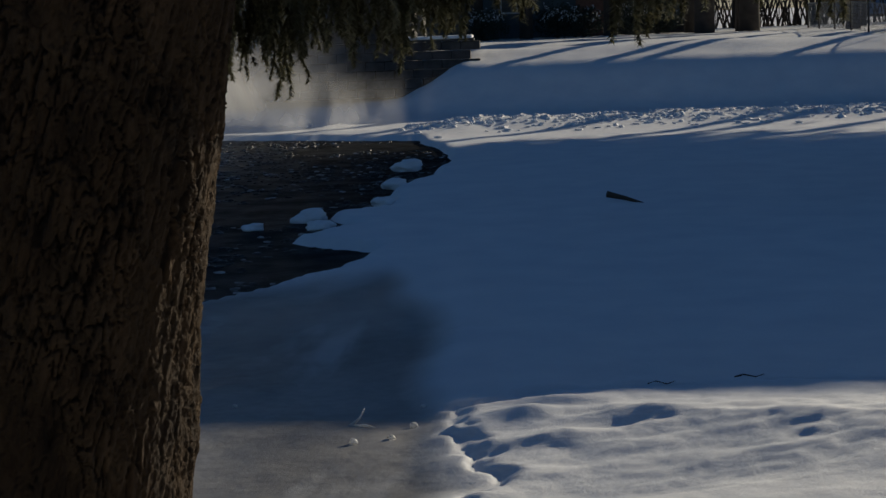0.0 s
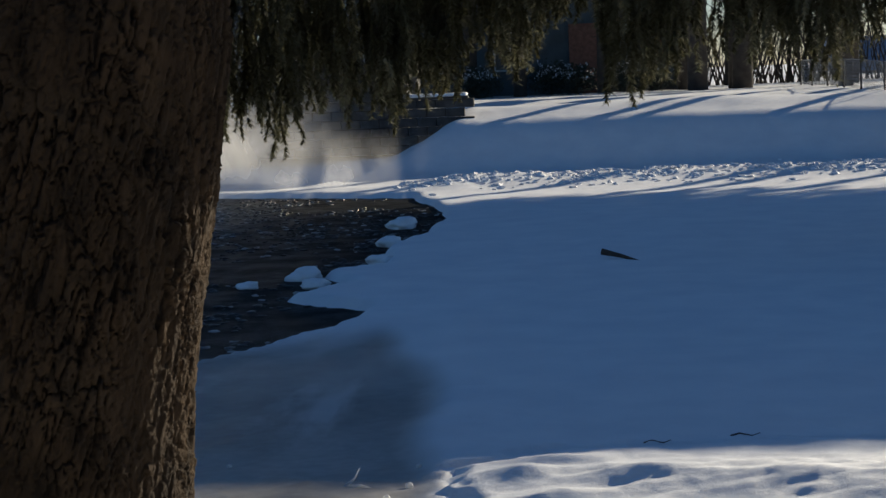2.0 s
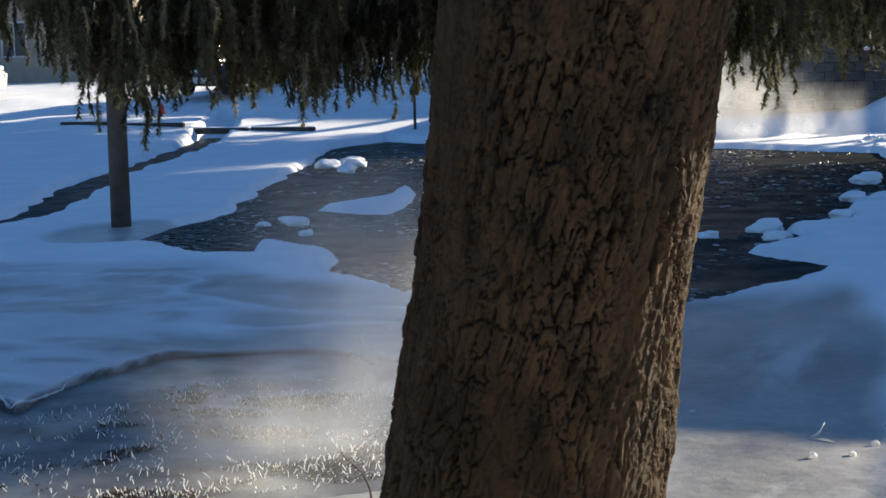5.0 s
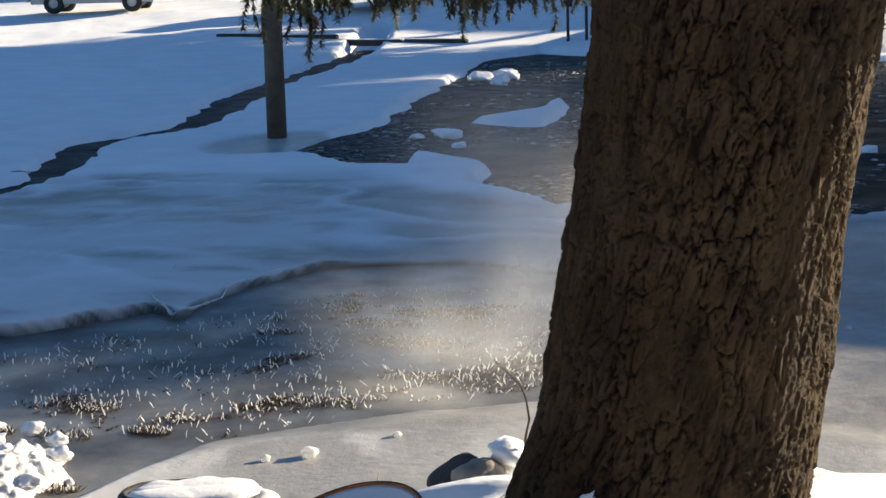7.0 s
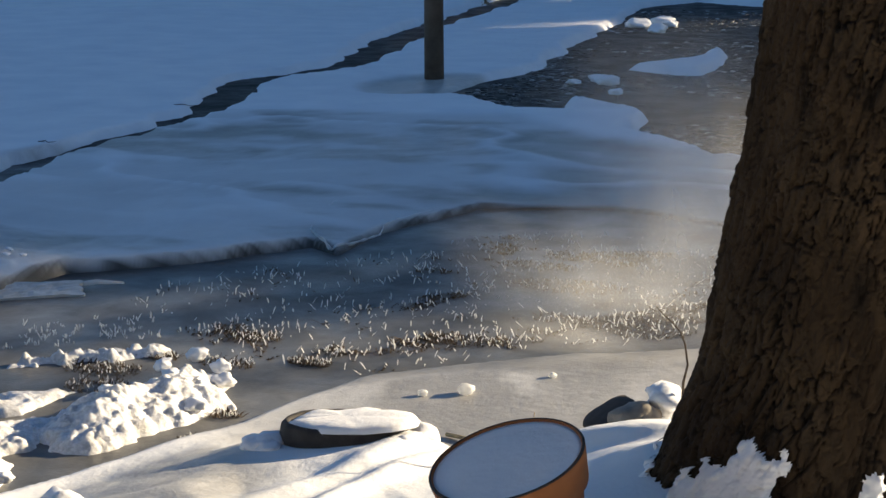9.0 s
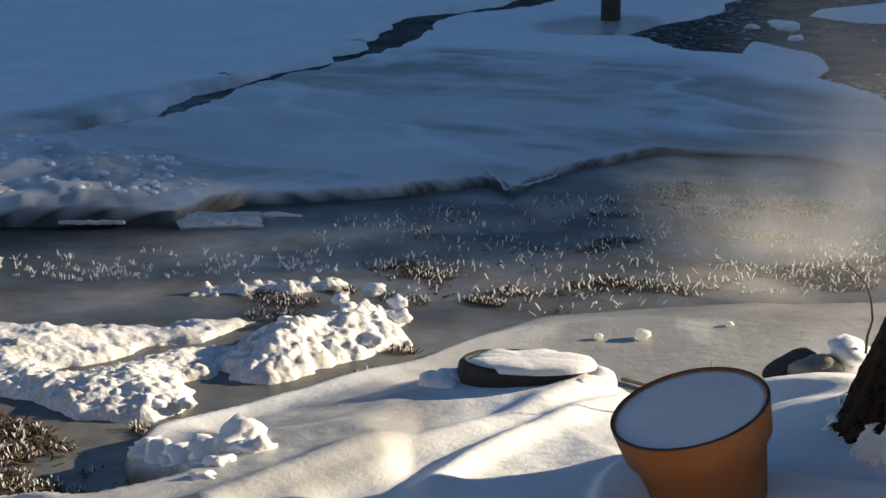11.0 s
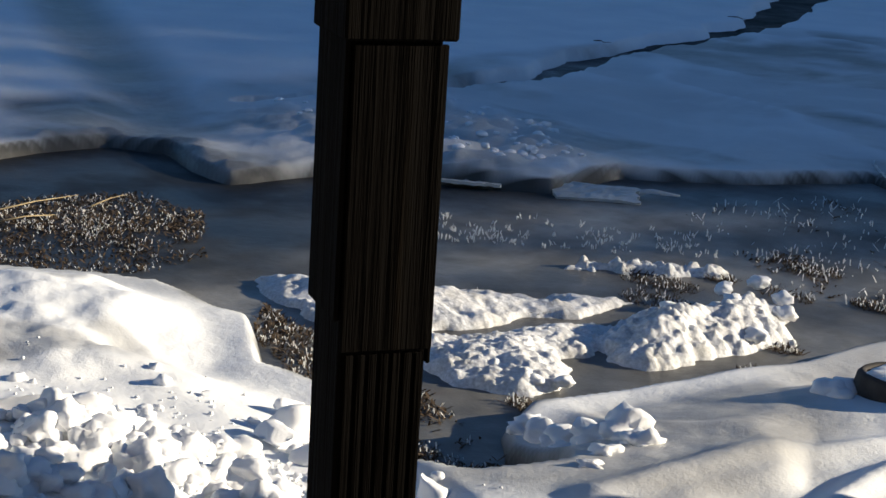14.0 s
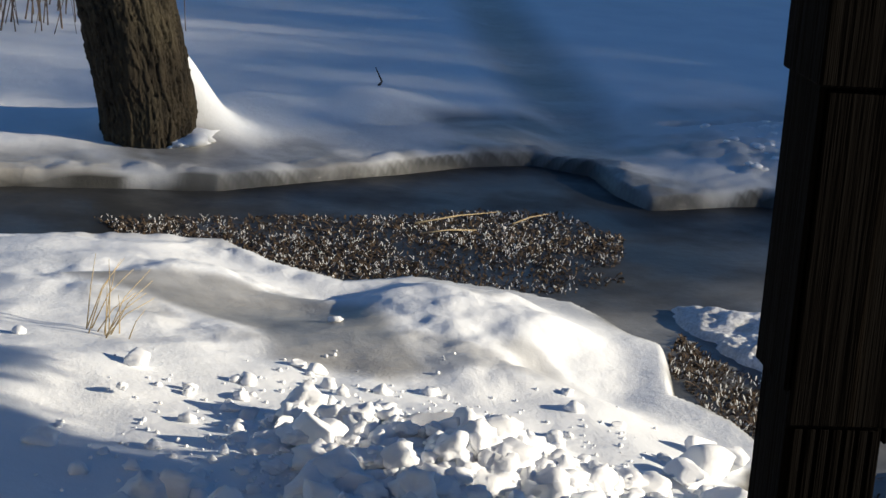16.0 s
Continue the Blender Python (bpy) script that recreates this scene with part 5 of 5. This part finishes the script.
def window(house, x, y, z, w, h):
    g = part("window", box(x, x + w, y - 0.03, y + 0.02, z, z + h), M_GLASS, house)
    for a, b, c, d in ((-0.08, w + 0.08, -0.08, 0.0), (-0.08, w + 0.08, h, h + 0.08), (-0.08, 0.0, 0.0, h), (w, w + 0.08, 0.0, h), (w / 2 - 0.03, w / 2 + 0.03, 0.0, h)):
        part("window_frame", box(x + a, x + b, y - 0.06, y - 0.031, z + c, z + d), M_TRIM, g)


def build_house():
    h = tagged(empty("house", 0, 0, 0.65), "dark teal sided house with brick and porch", "house")
    part("wall", box(-9.5, 2.85, 75.2, 84, 1.0, 7.2), M_SIDING, h)
    part("porch_wall", box(2.86, 6.2, 77.5, 84, 1.0, 7.2), M_SIDING, h)
    part("roof", gable(-10.2, 6.9, 74.6, 84.6, 7.21, 10.4), M_ROOF, h)
    part("brick_facing", box(1.1, 2.65, 75.02, 75.195, 1.0, 4.2), M_BRICK, h)
    v, f = tube([(2.78, 75.1, 1.2), (2.78, 75.1, 4.0), (2.6, 74.9, 4.4), (2.6, 74.9, 7.2)], [0.07] * 4, 8)
    child(mesh_object("downspout", v, f, M_TRIM), h)
    part("column", box(3.5, 3.68, 75.4, 75.58, 1.2, 4.3, 0.01), M_TRIM, h)
    part("column", box(5.7, 5.88, 75.4, 75.58, 1.2, 4.3, 0.01), M_TRIM, h)
    part("porch_roof", box(2.9, 6.4, 75.1, 77.5, 4.3, 4.6), M_ROOF, h)
    part("porch_floor", box(2.9, 6.2, 75.2, 77.4, 1.0, 1.6), M_WALLSTONE, h)
    part("porch_floor_step", box(3.2, 5.8, 74.8, 75.18, 1.0, 1.4), M_WALLSTONE, h)
    for x, z in ((-8.2, 2.4), (-5.2, 2.4), (-2.0, 2.4), (-8.2, 5.0), (-5.2, 5.0), (-1.5, 5.0)):
        window(h, x, 75.2, z, 1.3, 1.5)
    part("front_door", box(4.3, 5.2, 77.44, 77.495, 1.61, 3.7), M_BRICK, h)


build_house()


def build_retaining_wall():
    w = tagged(empty("retaining_wall", -0.15, 0, 0.45), "dark block retaining wall capped with snow", "wall")
    for r in range(6):
        for c in range(15):
            x = -10.4 + c * 0.56 + (r % 2) * 0.28
            part("block", box(x, x + 0.545, 51.8, 52.15, 0.2 + r * 0.262, 0.2 + r * 0.262 + 0.25, 0.015), M_WALLSTONE, w)
    part("cap", box(-10.5, -1.9, 51.7, 52.3, 1.775, 1.83, 0.01), M_WALLSTONE, w)
    part("snow_on_cap", box(-4.0, -1.95, 51.72, 52.8, 1.834, 1.93, 0.04, 3), M_SNOW, w)
    part("upper_wall", box(-10.5, -3.9, 52.4, 60, 0.2, 2.9), M_WALLSTONE, w)


build_retaining_wall()


def build_fence():
    rows = ((10.55, 74.0), (10.5, 70.5), (10.6, 67.2), (10.7, 64.0), (10.8, 61.0), (11.0, 57.8), (11.1, 55.0), (10.95, 51.0))
    fence = tagged(empty("fence", 9.9, 58, height(9.9, 58)), "chain-link fence with steel posts on snowy yard", "fence")
    inv = fence.matrix_world.translation
    tops = []
    for x, y in rows:
        z = height(x, y)
        v, f = tube([Vector((x, y, z - 0.1)) - inv, Vector((x, y, z + 1.02)) - inv], [0.035, 0.035], 8)
        child(mesh_object("post", v, f, M_FARBARK), fence)
        tops.append(Vector((x, y, z + 1.0)) - inv)
    tops.append(Vector((10.75, 49.2, height(10.75, 49.2) + 1.3)) - inv)
    v, f = tube(tops, [0.022] * len(tops), 6)
    child(mesh_object("top_rail", v, f, M_METAL), fence)
    wires = []
    for i in range(len(tops) - 1):
        a, b = tops[i], tops[i + 1]
        n = 26
        for k in range(n):
            for s in (0, 1):
                p = a.lerp(b, (k + 0.5) / n) - Vector((0, 0, 0.02))
                q = a.lerp(b, min(1, max(0, (k + 0.5 + (4 if s else -4)) / n))) - Vector((0, 0, 0.98))
                wires.append(tube([p, q], [0.004, 0.004], 3, cap=False))
    v, f = merged(wires)
    tagged(child(mesh_object("chain_mesh", v, f, M_METAL, False), fence), kind="stuff")


build_fence()
gp = tagged(empty("gate_post", 10.65, 49.0, 0.35), "square dark wooden gate post", "post")
part("shaft", box(-0.075, 0.075, -0.075, 0.075, 0, 2.0, 0.01), M_FARBARK, gp)
part("rail", box(0.08, 2.2, -0.03, 0.03, 1.78, 1.84), M_METAL, gp)


def build_barricade():
    b = tagged(empty("road_barricade", 10.75, 48.2, height(11.2, 48.2)), "striped red and white road barricade with amber lamp", "barricade")
    for x in (0.03, 1.02):
        part("upright", box(x, x + 0.04, 0.0, 0.04, 0.0, 1.35), M_METAL, b)
        part("foot", box(x - 0.01, x + 0.05, -0.35, 0.35, 0.0, 0.05), M_METAL, b)
    for z in (0.50, 1.0):
        board = part("board", box(-0.02, 1.12, -0.03, -0.004, z, z + 0.25, 0.004), M_WHITE, b)
        for k in range(4):
            bm = bmesh.new()
            x0 = 0.02 + k * 0.29
            vs = [bm.verts.new(c) for c in ((x0, -0.034, z + 0.005), (x0 + 0.13, -0.034, z + 0.005), (min(1.11, x0 + 0.27), -0.034, z + 0.245), (x0 + 0.13, -0.034, z + 0.245))]
            bm.faces.new(vs)
            part("stripe", bm, M_RED, board)
    v, f = lathe([(0.0, -0.03), (0.1, -0.03), (0.11, 0.0), (0.1, 0.03), (0.0, 0.035)], 20)
    lamp = mesh_object("lamp", [(p[0] + 0.6, p[2], p[1] + 1.5) for p in v], f, M_ORANGE)
    child(lamp, b)
    part("lamp_base", box(0.5, 0.7, -0.04, 0.04, 1.25, 1.395), M_METAL, b)


build_barricade()


def mailbox(x, y, mat, label):
    z = height(x, y)
    m = tagged(empty("mailbox", x, y, z, 18), label, "mailbox", "roadside mailboxes")
    v, f = tube([(0, 0, -0.1), (0, 0, 1.0)], [0.045, 0.045], 8)
    child(mesh_object("post", v, f, M_FARBARK), m)
    verts, faces = [], []
    for yy in (-0.27, 0.27):
        ring = [(-0.13, yy, 1.0), (0.13, yy, 1.0), (0.13, yy, 1.17)] + [(0.13 * math.cos(a), yy, 1.17 + 0.11 * math.sin(a)) for a in (0.5, 1.05, 1.57, 2.1, 2.64)] + [(-0.13, yy, 1.17)]
        verts += ring
    n = len(verts) // 2
    faces = [(i, (i + 1) % n, n + (i + 1) % n, n + i) for i in range(n)] + [tuple(range(n))[::-1], tuple(range(n, 2 * n))]
    child(mesh_object("box", verts, faces, mat, False), m)
    part("door", box(-0.12, 0.12, -0.285, -0.2705, 1.01, 1.2, 0.004), mat, m)
    part("flag", box(0.131, 0.139, -0.1, -0.07, 1.1, 1.34), M_RED, m)


mailbox(-16.7, 48.9, M_TYRE, "black metal roadside mailbox on a post")
mailbox(-16.2, 49.1, M_SILVER, "grey metal roadside mailbox on a post")

edging = tagged(empty("timber_edging", -24, 48.5, 0), "dark snow-topped timber road edging", "edging")
for i in range(4):
    x = -28.2 + i * 2.1
    z = max(0.3, height(x + 1, 48.6)) + 0.02
    part("timber", box(x + 24, x + 26.05, -0.05 + 0.1 * i, 0.15 + 0.1 * i, z - 0.12, z + 0.06, 0.015), M_FARBARK, edging)
    part("snow_cap", box(x + 24.02, x + 26.03, 0.0 + 0.1 * i, 0.3 + 0.1 * i, z + 0.062, z + 0.085, 0.01, 2), M_SNOW, edging)


def wheel(car, x, y, r=0.37):
    v, f = lathe([(0.18, -0.11), (r * 0.9, -0.12), (r, -0.08), (r, 0.08), (r * 0.9, 0.12), (0.18, 0.11)], 28)
    t = child(mesh_object("tyre", [(x + p[0], y + p[2], r + p[1]) for p in v], f, M_TYRE), car)
    v, f = lathe([(0.0, -0.06), (0.1, -0.08), (0.19, -0.1), (0.22, 0.0), (0.19, 0.1), (0.0, 0.06)], 20)
    child(mesh_object("rim", [(x + p[0], y + p[2], r + p[1]) for p in v], f, M_SILVER), t)


def side_body(profile, half, mat, name, car, inset=0.0):
    """A car body pressed from its side outline."""
    n = len(profile)
    verts = [(x, -half + inset * k, z) for x, z, k in profile] + [(x, half - inset * k, z) for x, z, k in profile]
    faces = [tuple(range(n)), tuple(range(n, 2 * n))[::-1]] + [(i + n, (i + 1) % n + n, (i + 1) % n, i) for i in range(n)]
    return child(mesh_object(name, verts, faces, mat, False), car)


def build_suv(x, y, spin, paint, label, snowy):
    z = height(x, y)
    car = tagged(empty("suv" if not snowy else "parked_car", x, y, z, spin), label, "car")
    side_body([(-2.3, 0.35, 0), (-2.35, 0.7, 0), (-2.28, 1.05, 0), (2.25, 1.0, 0), (2.35, 0.7, 0), (2.3, 0.35, 0)], 0.92, paint, "body", car)
    side_body([(-2.26, 1.055, 0), (-2.1, 1.75, 1), (0.3, 1.78, 1), (1.05, 1.055, 0)], 0.9, paint, "cabin", car, 0.16)
    part("rear_window", box(-2.235, -2.2, -0.66, 0.66, 1.2, 1.62), M_GLASS, car).rotation_euler = (0, 0, 0)
    for s in (-1, 1):
        for a, b in ((-1.95, -1.1), (-1.02, -0.2), (-0.12, 0.6)):
            part("side_window", box(a, b, s * 0.845 - 0.012, s * 0.845 + 0.012, 1.14, 1.6), M_GLASS, car)
        part("tail_light", box(-2.375, -2.33, s * 0.80 - 0.09, s * 0.80 + 0.09, 0.82, 1.12, 0.01), M_RED, car)
        part("headlight", box(2.31, 2.36, s * 0.7 - 0.15, s * 0.7 + 0.15, 0.75, 0.92, 0.01), M_WHITE, car)
        for wx in (-1.45, 1.5):
            wheel(car, wx, s * 0.86)
    part("rear_bumper", box(-2.48, -2.36, -0.88, 0.88, 0.45, 0.66, 0.03), M_SILVER, car)
    part("number_plate", box(-2.372, -2.352, -0.26, 0.26, 0.8, 0.92), M_WHITE, car)
    if snowy:
        part("snow_on_roof", box(-2.1, 0.3, -0.74, 0.74, 1.782, 1.95, 0.07, 3), M_SNOW, car)
        part("snow_on_hood", box(1.05, 2.25, -0.88, 0.88, 1.02, 1.2, 0.07, 3), M_SNOW, car)


build_suv(-26.7, 57.8, 80, M_CAR, "dark blue sport utility vehicle parked in snow", False)
build_suv(-38.0, 56.6, 20, M_SILVER, "silver car parked under fresh snow", True)
hb = tagged(empty("neighbour_house", -47, 72, 0.6), "grey brown house behind the parked cars", "house")
part("wall", box(-6, 7, 0, 8, 0.4, 6.5), M_TAN, hb)
part("roof", gable(-6.6, 7.6, -0.6, 8.6, 6.51, 9.2), M_ROOF, hb)
for x in (-4.5, -1.2, 2.2, 5.0):
    window(hb, x, 0.0, 2.0, 1.2, 1.5)
cone = tagged(empty("traffic_cone", -26.5, 52, height(-26.5, 52) - 0.25), "red traffic cone fallen in the snow", "traffic cone")
v, f = lathe([(0.0, 0.0), (0.19, 0.0), (0.17, 0.04), (0.05, 0.55), (0.0, 0.56)], 16)
child(mesh_object("cone", v, f, M_RED), cone)
far = tagged(empty("far_house", 30, 128, 0), "distant tan house with blue-grey snowy roof", "house")
part("wall", box(-9, 9, 0, 8, -0.5, 2.1), M_TAN, far)
part("roof", gable(-9.8, 9.8, -0.8, 8.8, 2.11, 4.6), M_BLUEROOF, far)


# ---- shrubs, woods and tall trees ----
def clump_crown(rng, count, centre, spread, leaf):
    """A crown of many small leaf-like facets in clumps."""
    verts, faces = [], []
    for _ in range(count):
        a, b, q = rng.uniform(0, 6.28), rng.uniform(-1, 1), rng.random() ** 0.45
        s = math.sqrt(1 - b * b)
        c = Vector((centre[0] + spread[0] * q * s * math.cos(a), centre[1] + spread[1] * q * s * math.sin(a), centre[2] + spread[2] * q * b))
        for _ in range(5):
            p = c + Vector((rng.gauss(0, leaf), rng.gauss(0, leaf), rng.gauss(0, leaf)))
            u = Vector((rng.gauss(0, 1), rng.gauss(0, 1), rng.gauss(0, 1))).normalized() * leaf * rng.uniform(0.7, 1.6)
            w = Vector((rng.gauss(0, 1), rng.gauss(0, 1), rng.gauss(0, 1))).normalized() * leaf * rng.uniform(0.5, 1.1)
            o = len(verts)
            verts += [p, p + u, p + u + w, p + w]
            faces.append((o, o + 1, o + 2, o + 3))
    return verts, faces


def shrub(x, y, r, h, label="low dark evergreen shrub dusted with snow"):
    z = height(x, y)
    s = tagged(empty("shrub", x, y, z), label, "shrub", "yard shrubs")
    v, f = clump_crown(rng, 420, (0, 0, h * 0.5), (r, r * 0.8, h * 0.55), 0.07)
    child(mesh_object("leaves", v, f, M_SHRUB, False), s)
    v, f = clump_crown(rng, 40, (0, 0, h * 0.75), (r * 0.9, r * 0.7, h * 0.3), 0.06)
    tagged(child(mesh_object("snow_dusting", v, f, M_SNOW, False), s), kind="stuff")
    v, f = tube([(0, 0, -0.05), (0, 0, h * 0.6)], [0.06, 0.02], 6)
    child(mesh_object("stem", v, f, M_FARBARK), s)


for x, y, r, h in ((0.3, 72.5, 0.95, 1.3), (1.4, 72.2, 0.9, 1.15), (3.4, 72.0, 1.0, 1.3), (4.4, 72.3, 0.9, 1.15), (-2.6, 72, 1.0, 1.2)):
    shrub(x, y, r, h)


def tall_tree(x, y, zb, zt, r, trunk_r, seed, dense=1.0, wisp=0):
    g = random.Random(seed)
    z = height(x, y) - 0.1
    t = tagged(empty("shade_pine", x, y, z), "tall bare-stemmed pine, its unseen high crown added to cast shade", "tree", "tall pines")
    v, f = tube([(0, 0, 0), (0.05, 0, zb * 0.5), (0.1, 0.05, zb), (0.1, 0.05, zt)], [trunk_r * 1.15, trunk_r, trunk_r * 0.85, 0.06], 14, 0.1, seed)
    child(mesh_object("trunk", v, f, M_FARBARK), t)
    for k in range(9):
        a, zz = g.uniform(0, 6.28), zb + (zt - zb) * g.uniform(0.02, 0.8)
        e = Vector((r * 0.9 * math.cos(a), r * 0.9 * math.sin(a), zz + g.uniform(-0.3, 0.8)))
        v, f = tube([(0.08, 0.04, zz), e * 0.5 + Vector((0.04, 0.02, zz * 0.5 + 0.1)), e], [0.1, 0.06, 0.015], 5, 0.1, k)
        child(mesh_object("limb", v, f, M_FARBARK), t)
    v, f = clump_crown(g, int(1900 * dense), (0, 0, (zb + zt) / 2), (r, r, (zt - zb) / 2 * 1.08), 0.30)
    child(mesh_object("crown", v, f, M_SHRUB, False), t)
    # sparse unseen top, added to thin the shade across the creek
    if wisp:
        v, f = tube([(0.1, 0.05, zt - 1), (0.1, 0.05, zt + 2.2)], [0.08, 0.02], 6, 0.1, seed)
        child(mesh_object("leader", v, f, M_FARBARK), t)
        v, f = clump_crown(g, wisp, (0, 0, zt + 0.5), (r * 0.95, r * 0.95, 1.9), 0.30)
        child(mesh_object("upper_crown", v, f, M_SHRUB, False), t)


# unseen pine row added as shade caster; crown tops and bottoms set its edges
for i in range(27):
    X = -15 + i * 2.9
    top = 19.3 if X < 24 else 19.0 if X < 35 else 19.3 if X < 38 else 18.1 if X < 41 else 17.5
    bottom = 9.2 if 11 < X < 34 else 8.2
    wisp = 80 if 24 < X < 38 else 0
    tall_tree(X + 0.5 * math.sin(i * 2.1), 67 + 0.8 * math.cos(i * 1.7) + (5.5 if -11 < X < 9 else 0), bottom + 0.25 * math.sin(i * 3.3), top + 0.2 * math.sin(i * 1.3), 4.4, 0.24, 100 + i, 1.1 if X < 32 else 0.8, wisp)
for i, (X, Y) in enumerate(((6.0, 69.8), (7.9, 71.6), (12.5, 74), (17, 80), (8.8, 84))):
    # the first two crowns hang low to close a gap in the added shade
    low = i < 2
    tall_tree(X, Y, 8.6 if low else 14.5, 19, 4.0 if low else 2.8, 0.36, 300 + i, 1.0 if low else 0.4)


def thicket(name, x0, x1, y, n, h, label, mat, seed, kind="stuff"):
    """Bare stems and brush, too many to count."""
    g = random.Random(seed)
    pieces = []
    for _ in range(n):
        x, yy = g.uniform(x0, x1), y + g.uniform(-2, 2)
        z = height(x, yy)
        hh = h * g.uniform(0.4, 1.2)
        lx, ly = g.uniform(-0.35, 0.35) * hh, g.uniform(-0.3, 0.3) * hh
        r = 0.008 * h * g.uniform(0.5, 1.6)
        top = Vector((x + lx, yy + ly, z + hh))
        base = Vector((x, yy, z - 0.1))
        pieces.append(tube([base, base.lerp(top, 0.5) + Vector((0.1 * lx, 0, 0.05)), top], [r, r * 0.7, r * 0.2], 4, cap=False))
        for _ in range(4):
            q = g.uniform(0.35, 0.95)
            s = base.lerp(top, q)
            e = s + Vector((g.uniform(-0.4, 0.4), g.uniform(-0.3, 0.3), g.uniform(0.0, 0.4))) * hh * 0.5
            pieces.append(tube([s, e], [r * 0.5, r * 0.1], 3, cap=False))
    v, f = merged(pieces)
    return tagged(mesh_object(name, v, f, mat, False), label, "brush", kind=kind)


# unseen building, added only so that its roof shades the near snow
shade_shed = tagged(empty("shade_building", 9.3, 24.4, 0.1), "unseen plain building added to cast shade", "building")
part("wall", box(0.3, 9.2, 0.3, 5.7, 0, 3.3), M_TAN, shade_shed)
part("roof", gable(0, 9.5, 0, 6, 3.31, 5.55), M_ROOF, shade_shed)

M_BRUSH = plain("brush_stems", (0.14, 0.105, 0.07), 0.9, 0, 0.4, 3)
thicket("brush", -25, -17.6, 5.2, 420, 1.0, "brown bare brush along the far bank", M_BRUSH, 3)
thicket("yard_brush", 4, 26, 88, 420, 5.0, "bare brush and saplings behind the yard", M_FARBARK, 4)
thicket("roadside_brush", -60, -12, 82, 500, 7.0, "bare winter woods behind the houses", M_FARBARK, 5)
v, f = clump_crown(random.Random(9), 5200, (0, 0, 0), (70, 3, 8), 0.8)
fw = tagged(mesh_object("far_woods", v, f, M_SHRUB, False), "dark evergreen woods on the skyline", "woods", kind="stuff")
fw.location = (-68, 104, 5.5)


# ---- steam off the warm water ----
def veil(x, y, w, h, spin, bend, seed, thick=1.0):
    verts, faces = [], []
    nx, nz = 24, 14
    for i in range(nz + 1):
        for j in range(nx + 1):
            u, t = j / nx - 0.5, i / nz
            d = bend * math.sin(3.1 * u + seed) + 0.25 * bend * math.sin(7 * u + 5 * t + seed * 2)
            verts.append((u * w * (0.8 + 0.35 * t), d + 0.15 * h * t * math.sin(seed), t * h))
    for i in range(nz):
        for j in range(nx):
            a = i * (nx + 1) + j
            faces.append((a, a + 1, a + nx + 2, a + nx + 1))
    fade = []
    for i in range(nz + 1):
        for j in range(nx + 1):
            u, t = j / nx, i / nz
            fade.append(thick * math.sin(math.pi * u) ** 2 * min(1, t * 5) * (1 - t) ** 1.1)
    ob = tagged(mesh_object("steam_wisp", verts, faces, M_STEAM), "pale wisp of steam over warm water", "steam", "steam wisps", "stuff")
    ob.data.attributes.new("fade", "FLOAT", "POINT").data.foreach_set("value", fade)
    ob.matrix_world = pose(x, y, 0.02, 0, 0, spin)


WISPS = ((-7.8, 43.6, 8.5, 4.2, 6, 0.6), (-10.4, 44.4, 9, 5.0, 10, 0.7), (-5.4, 45.0, 6, 1.6, 2, 0.4), (-9.0, 46.6, 9.5, 5.4, 8, 0.8),
         (-6.3, 33.0, 5, 1.6, 10, 0.5), (-8.2, 22.0, 5, 1.4, 22, 0.5), (-4.1, 11.4, 2.4, 1.6, 20, 0.2), (-4.4, 12.3, 2.6, 2.0, 20, 0.2), (-4.4, 10.8, 2.8, 0.9, 20, 0.2), (-3.9, 10.0, 2.4, 0.7, 20, 0.2), (-1.5, 15.0, 4.5, 0.8, 6, 0.4))
for i, (x, y, w, h, spin, bend) in enumerate(WISPS):
    veil(x, y, w, h, spin, bend, i * 1.3, 1.0 if y > 40 else 0.75 if x < -3.5 and y < 14 else 0.5)


# ---- crumbled snow thrown up along the road ----
g = random.Random(21)
pieces = []
for _ in range(1100):
    x = g.uniform(-3.6, 12.5)
    y = 45.0 + g.gauss(0, 1.0)
    pieces.append(shifted(lump(g, g.uniform(0.03, 0.11), 0.5, 1, 0.9), x, y, height(x, y) + 0.01, g.uniform(0, 360)))
v, f = merged(pieces)
tagged(mesh_object("plowed_snow", v, f, M_SNOW, False), "crumbled plowed snow along the road edge", "snow", kind="stuff")
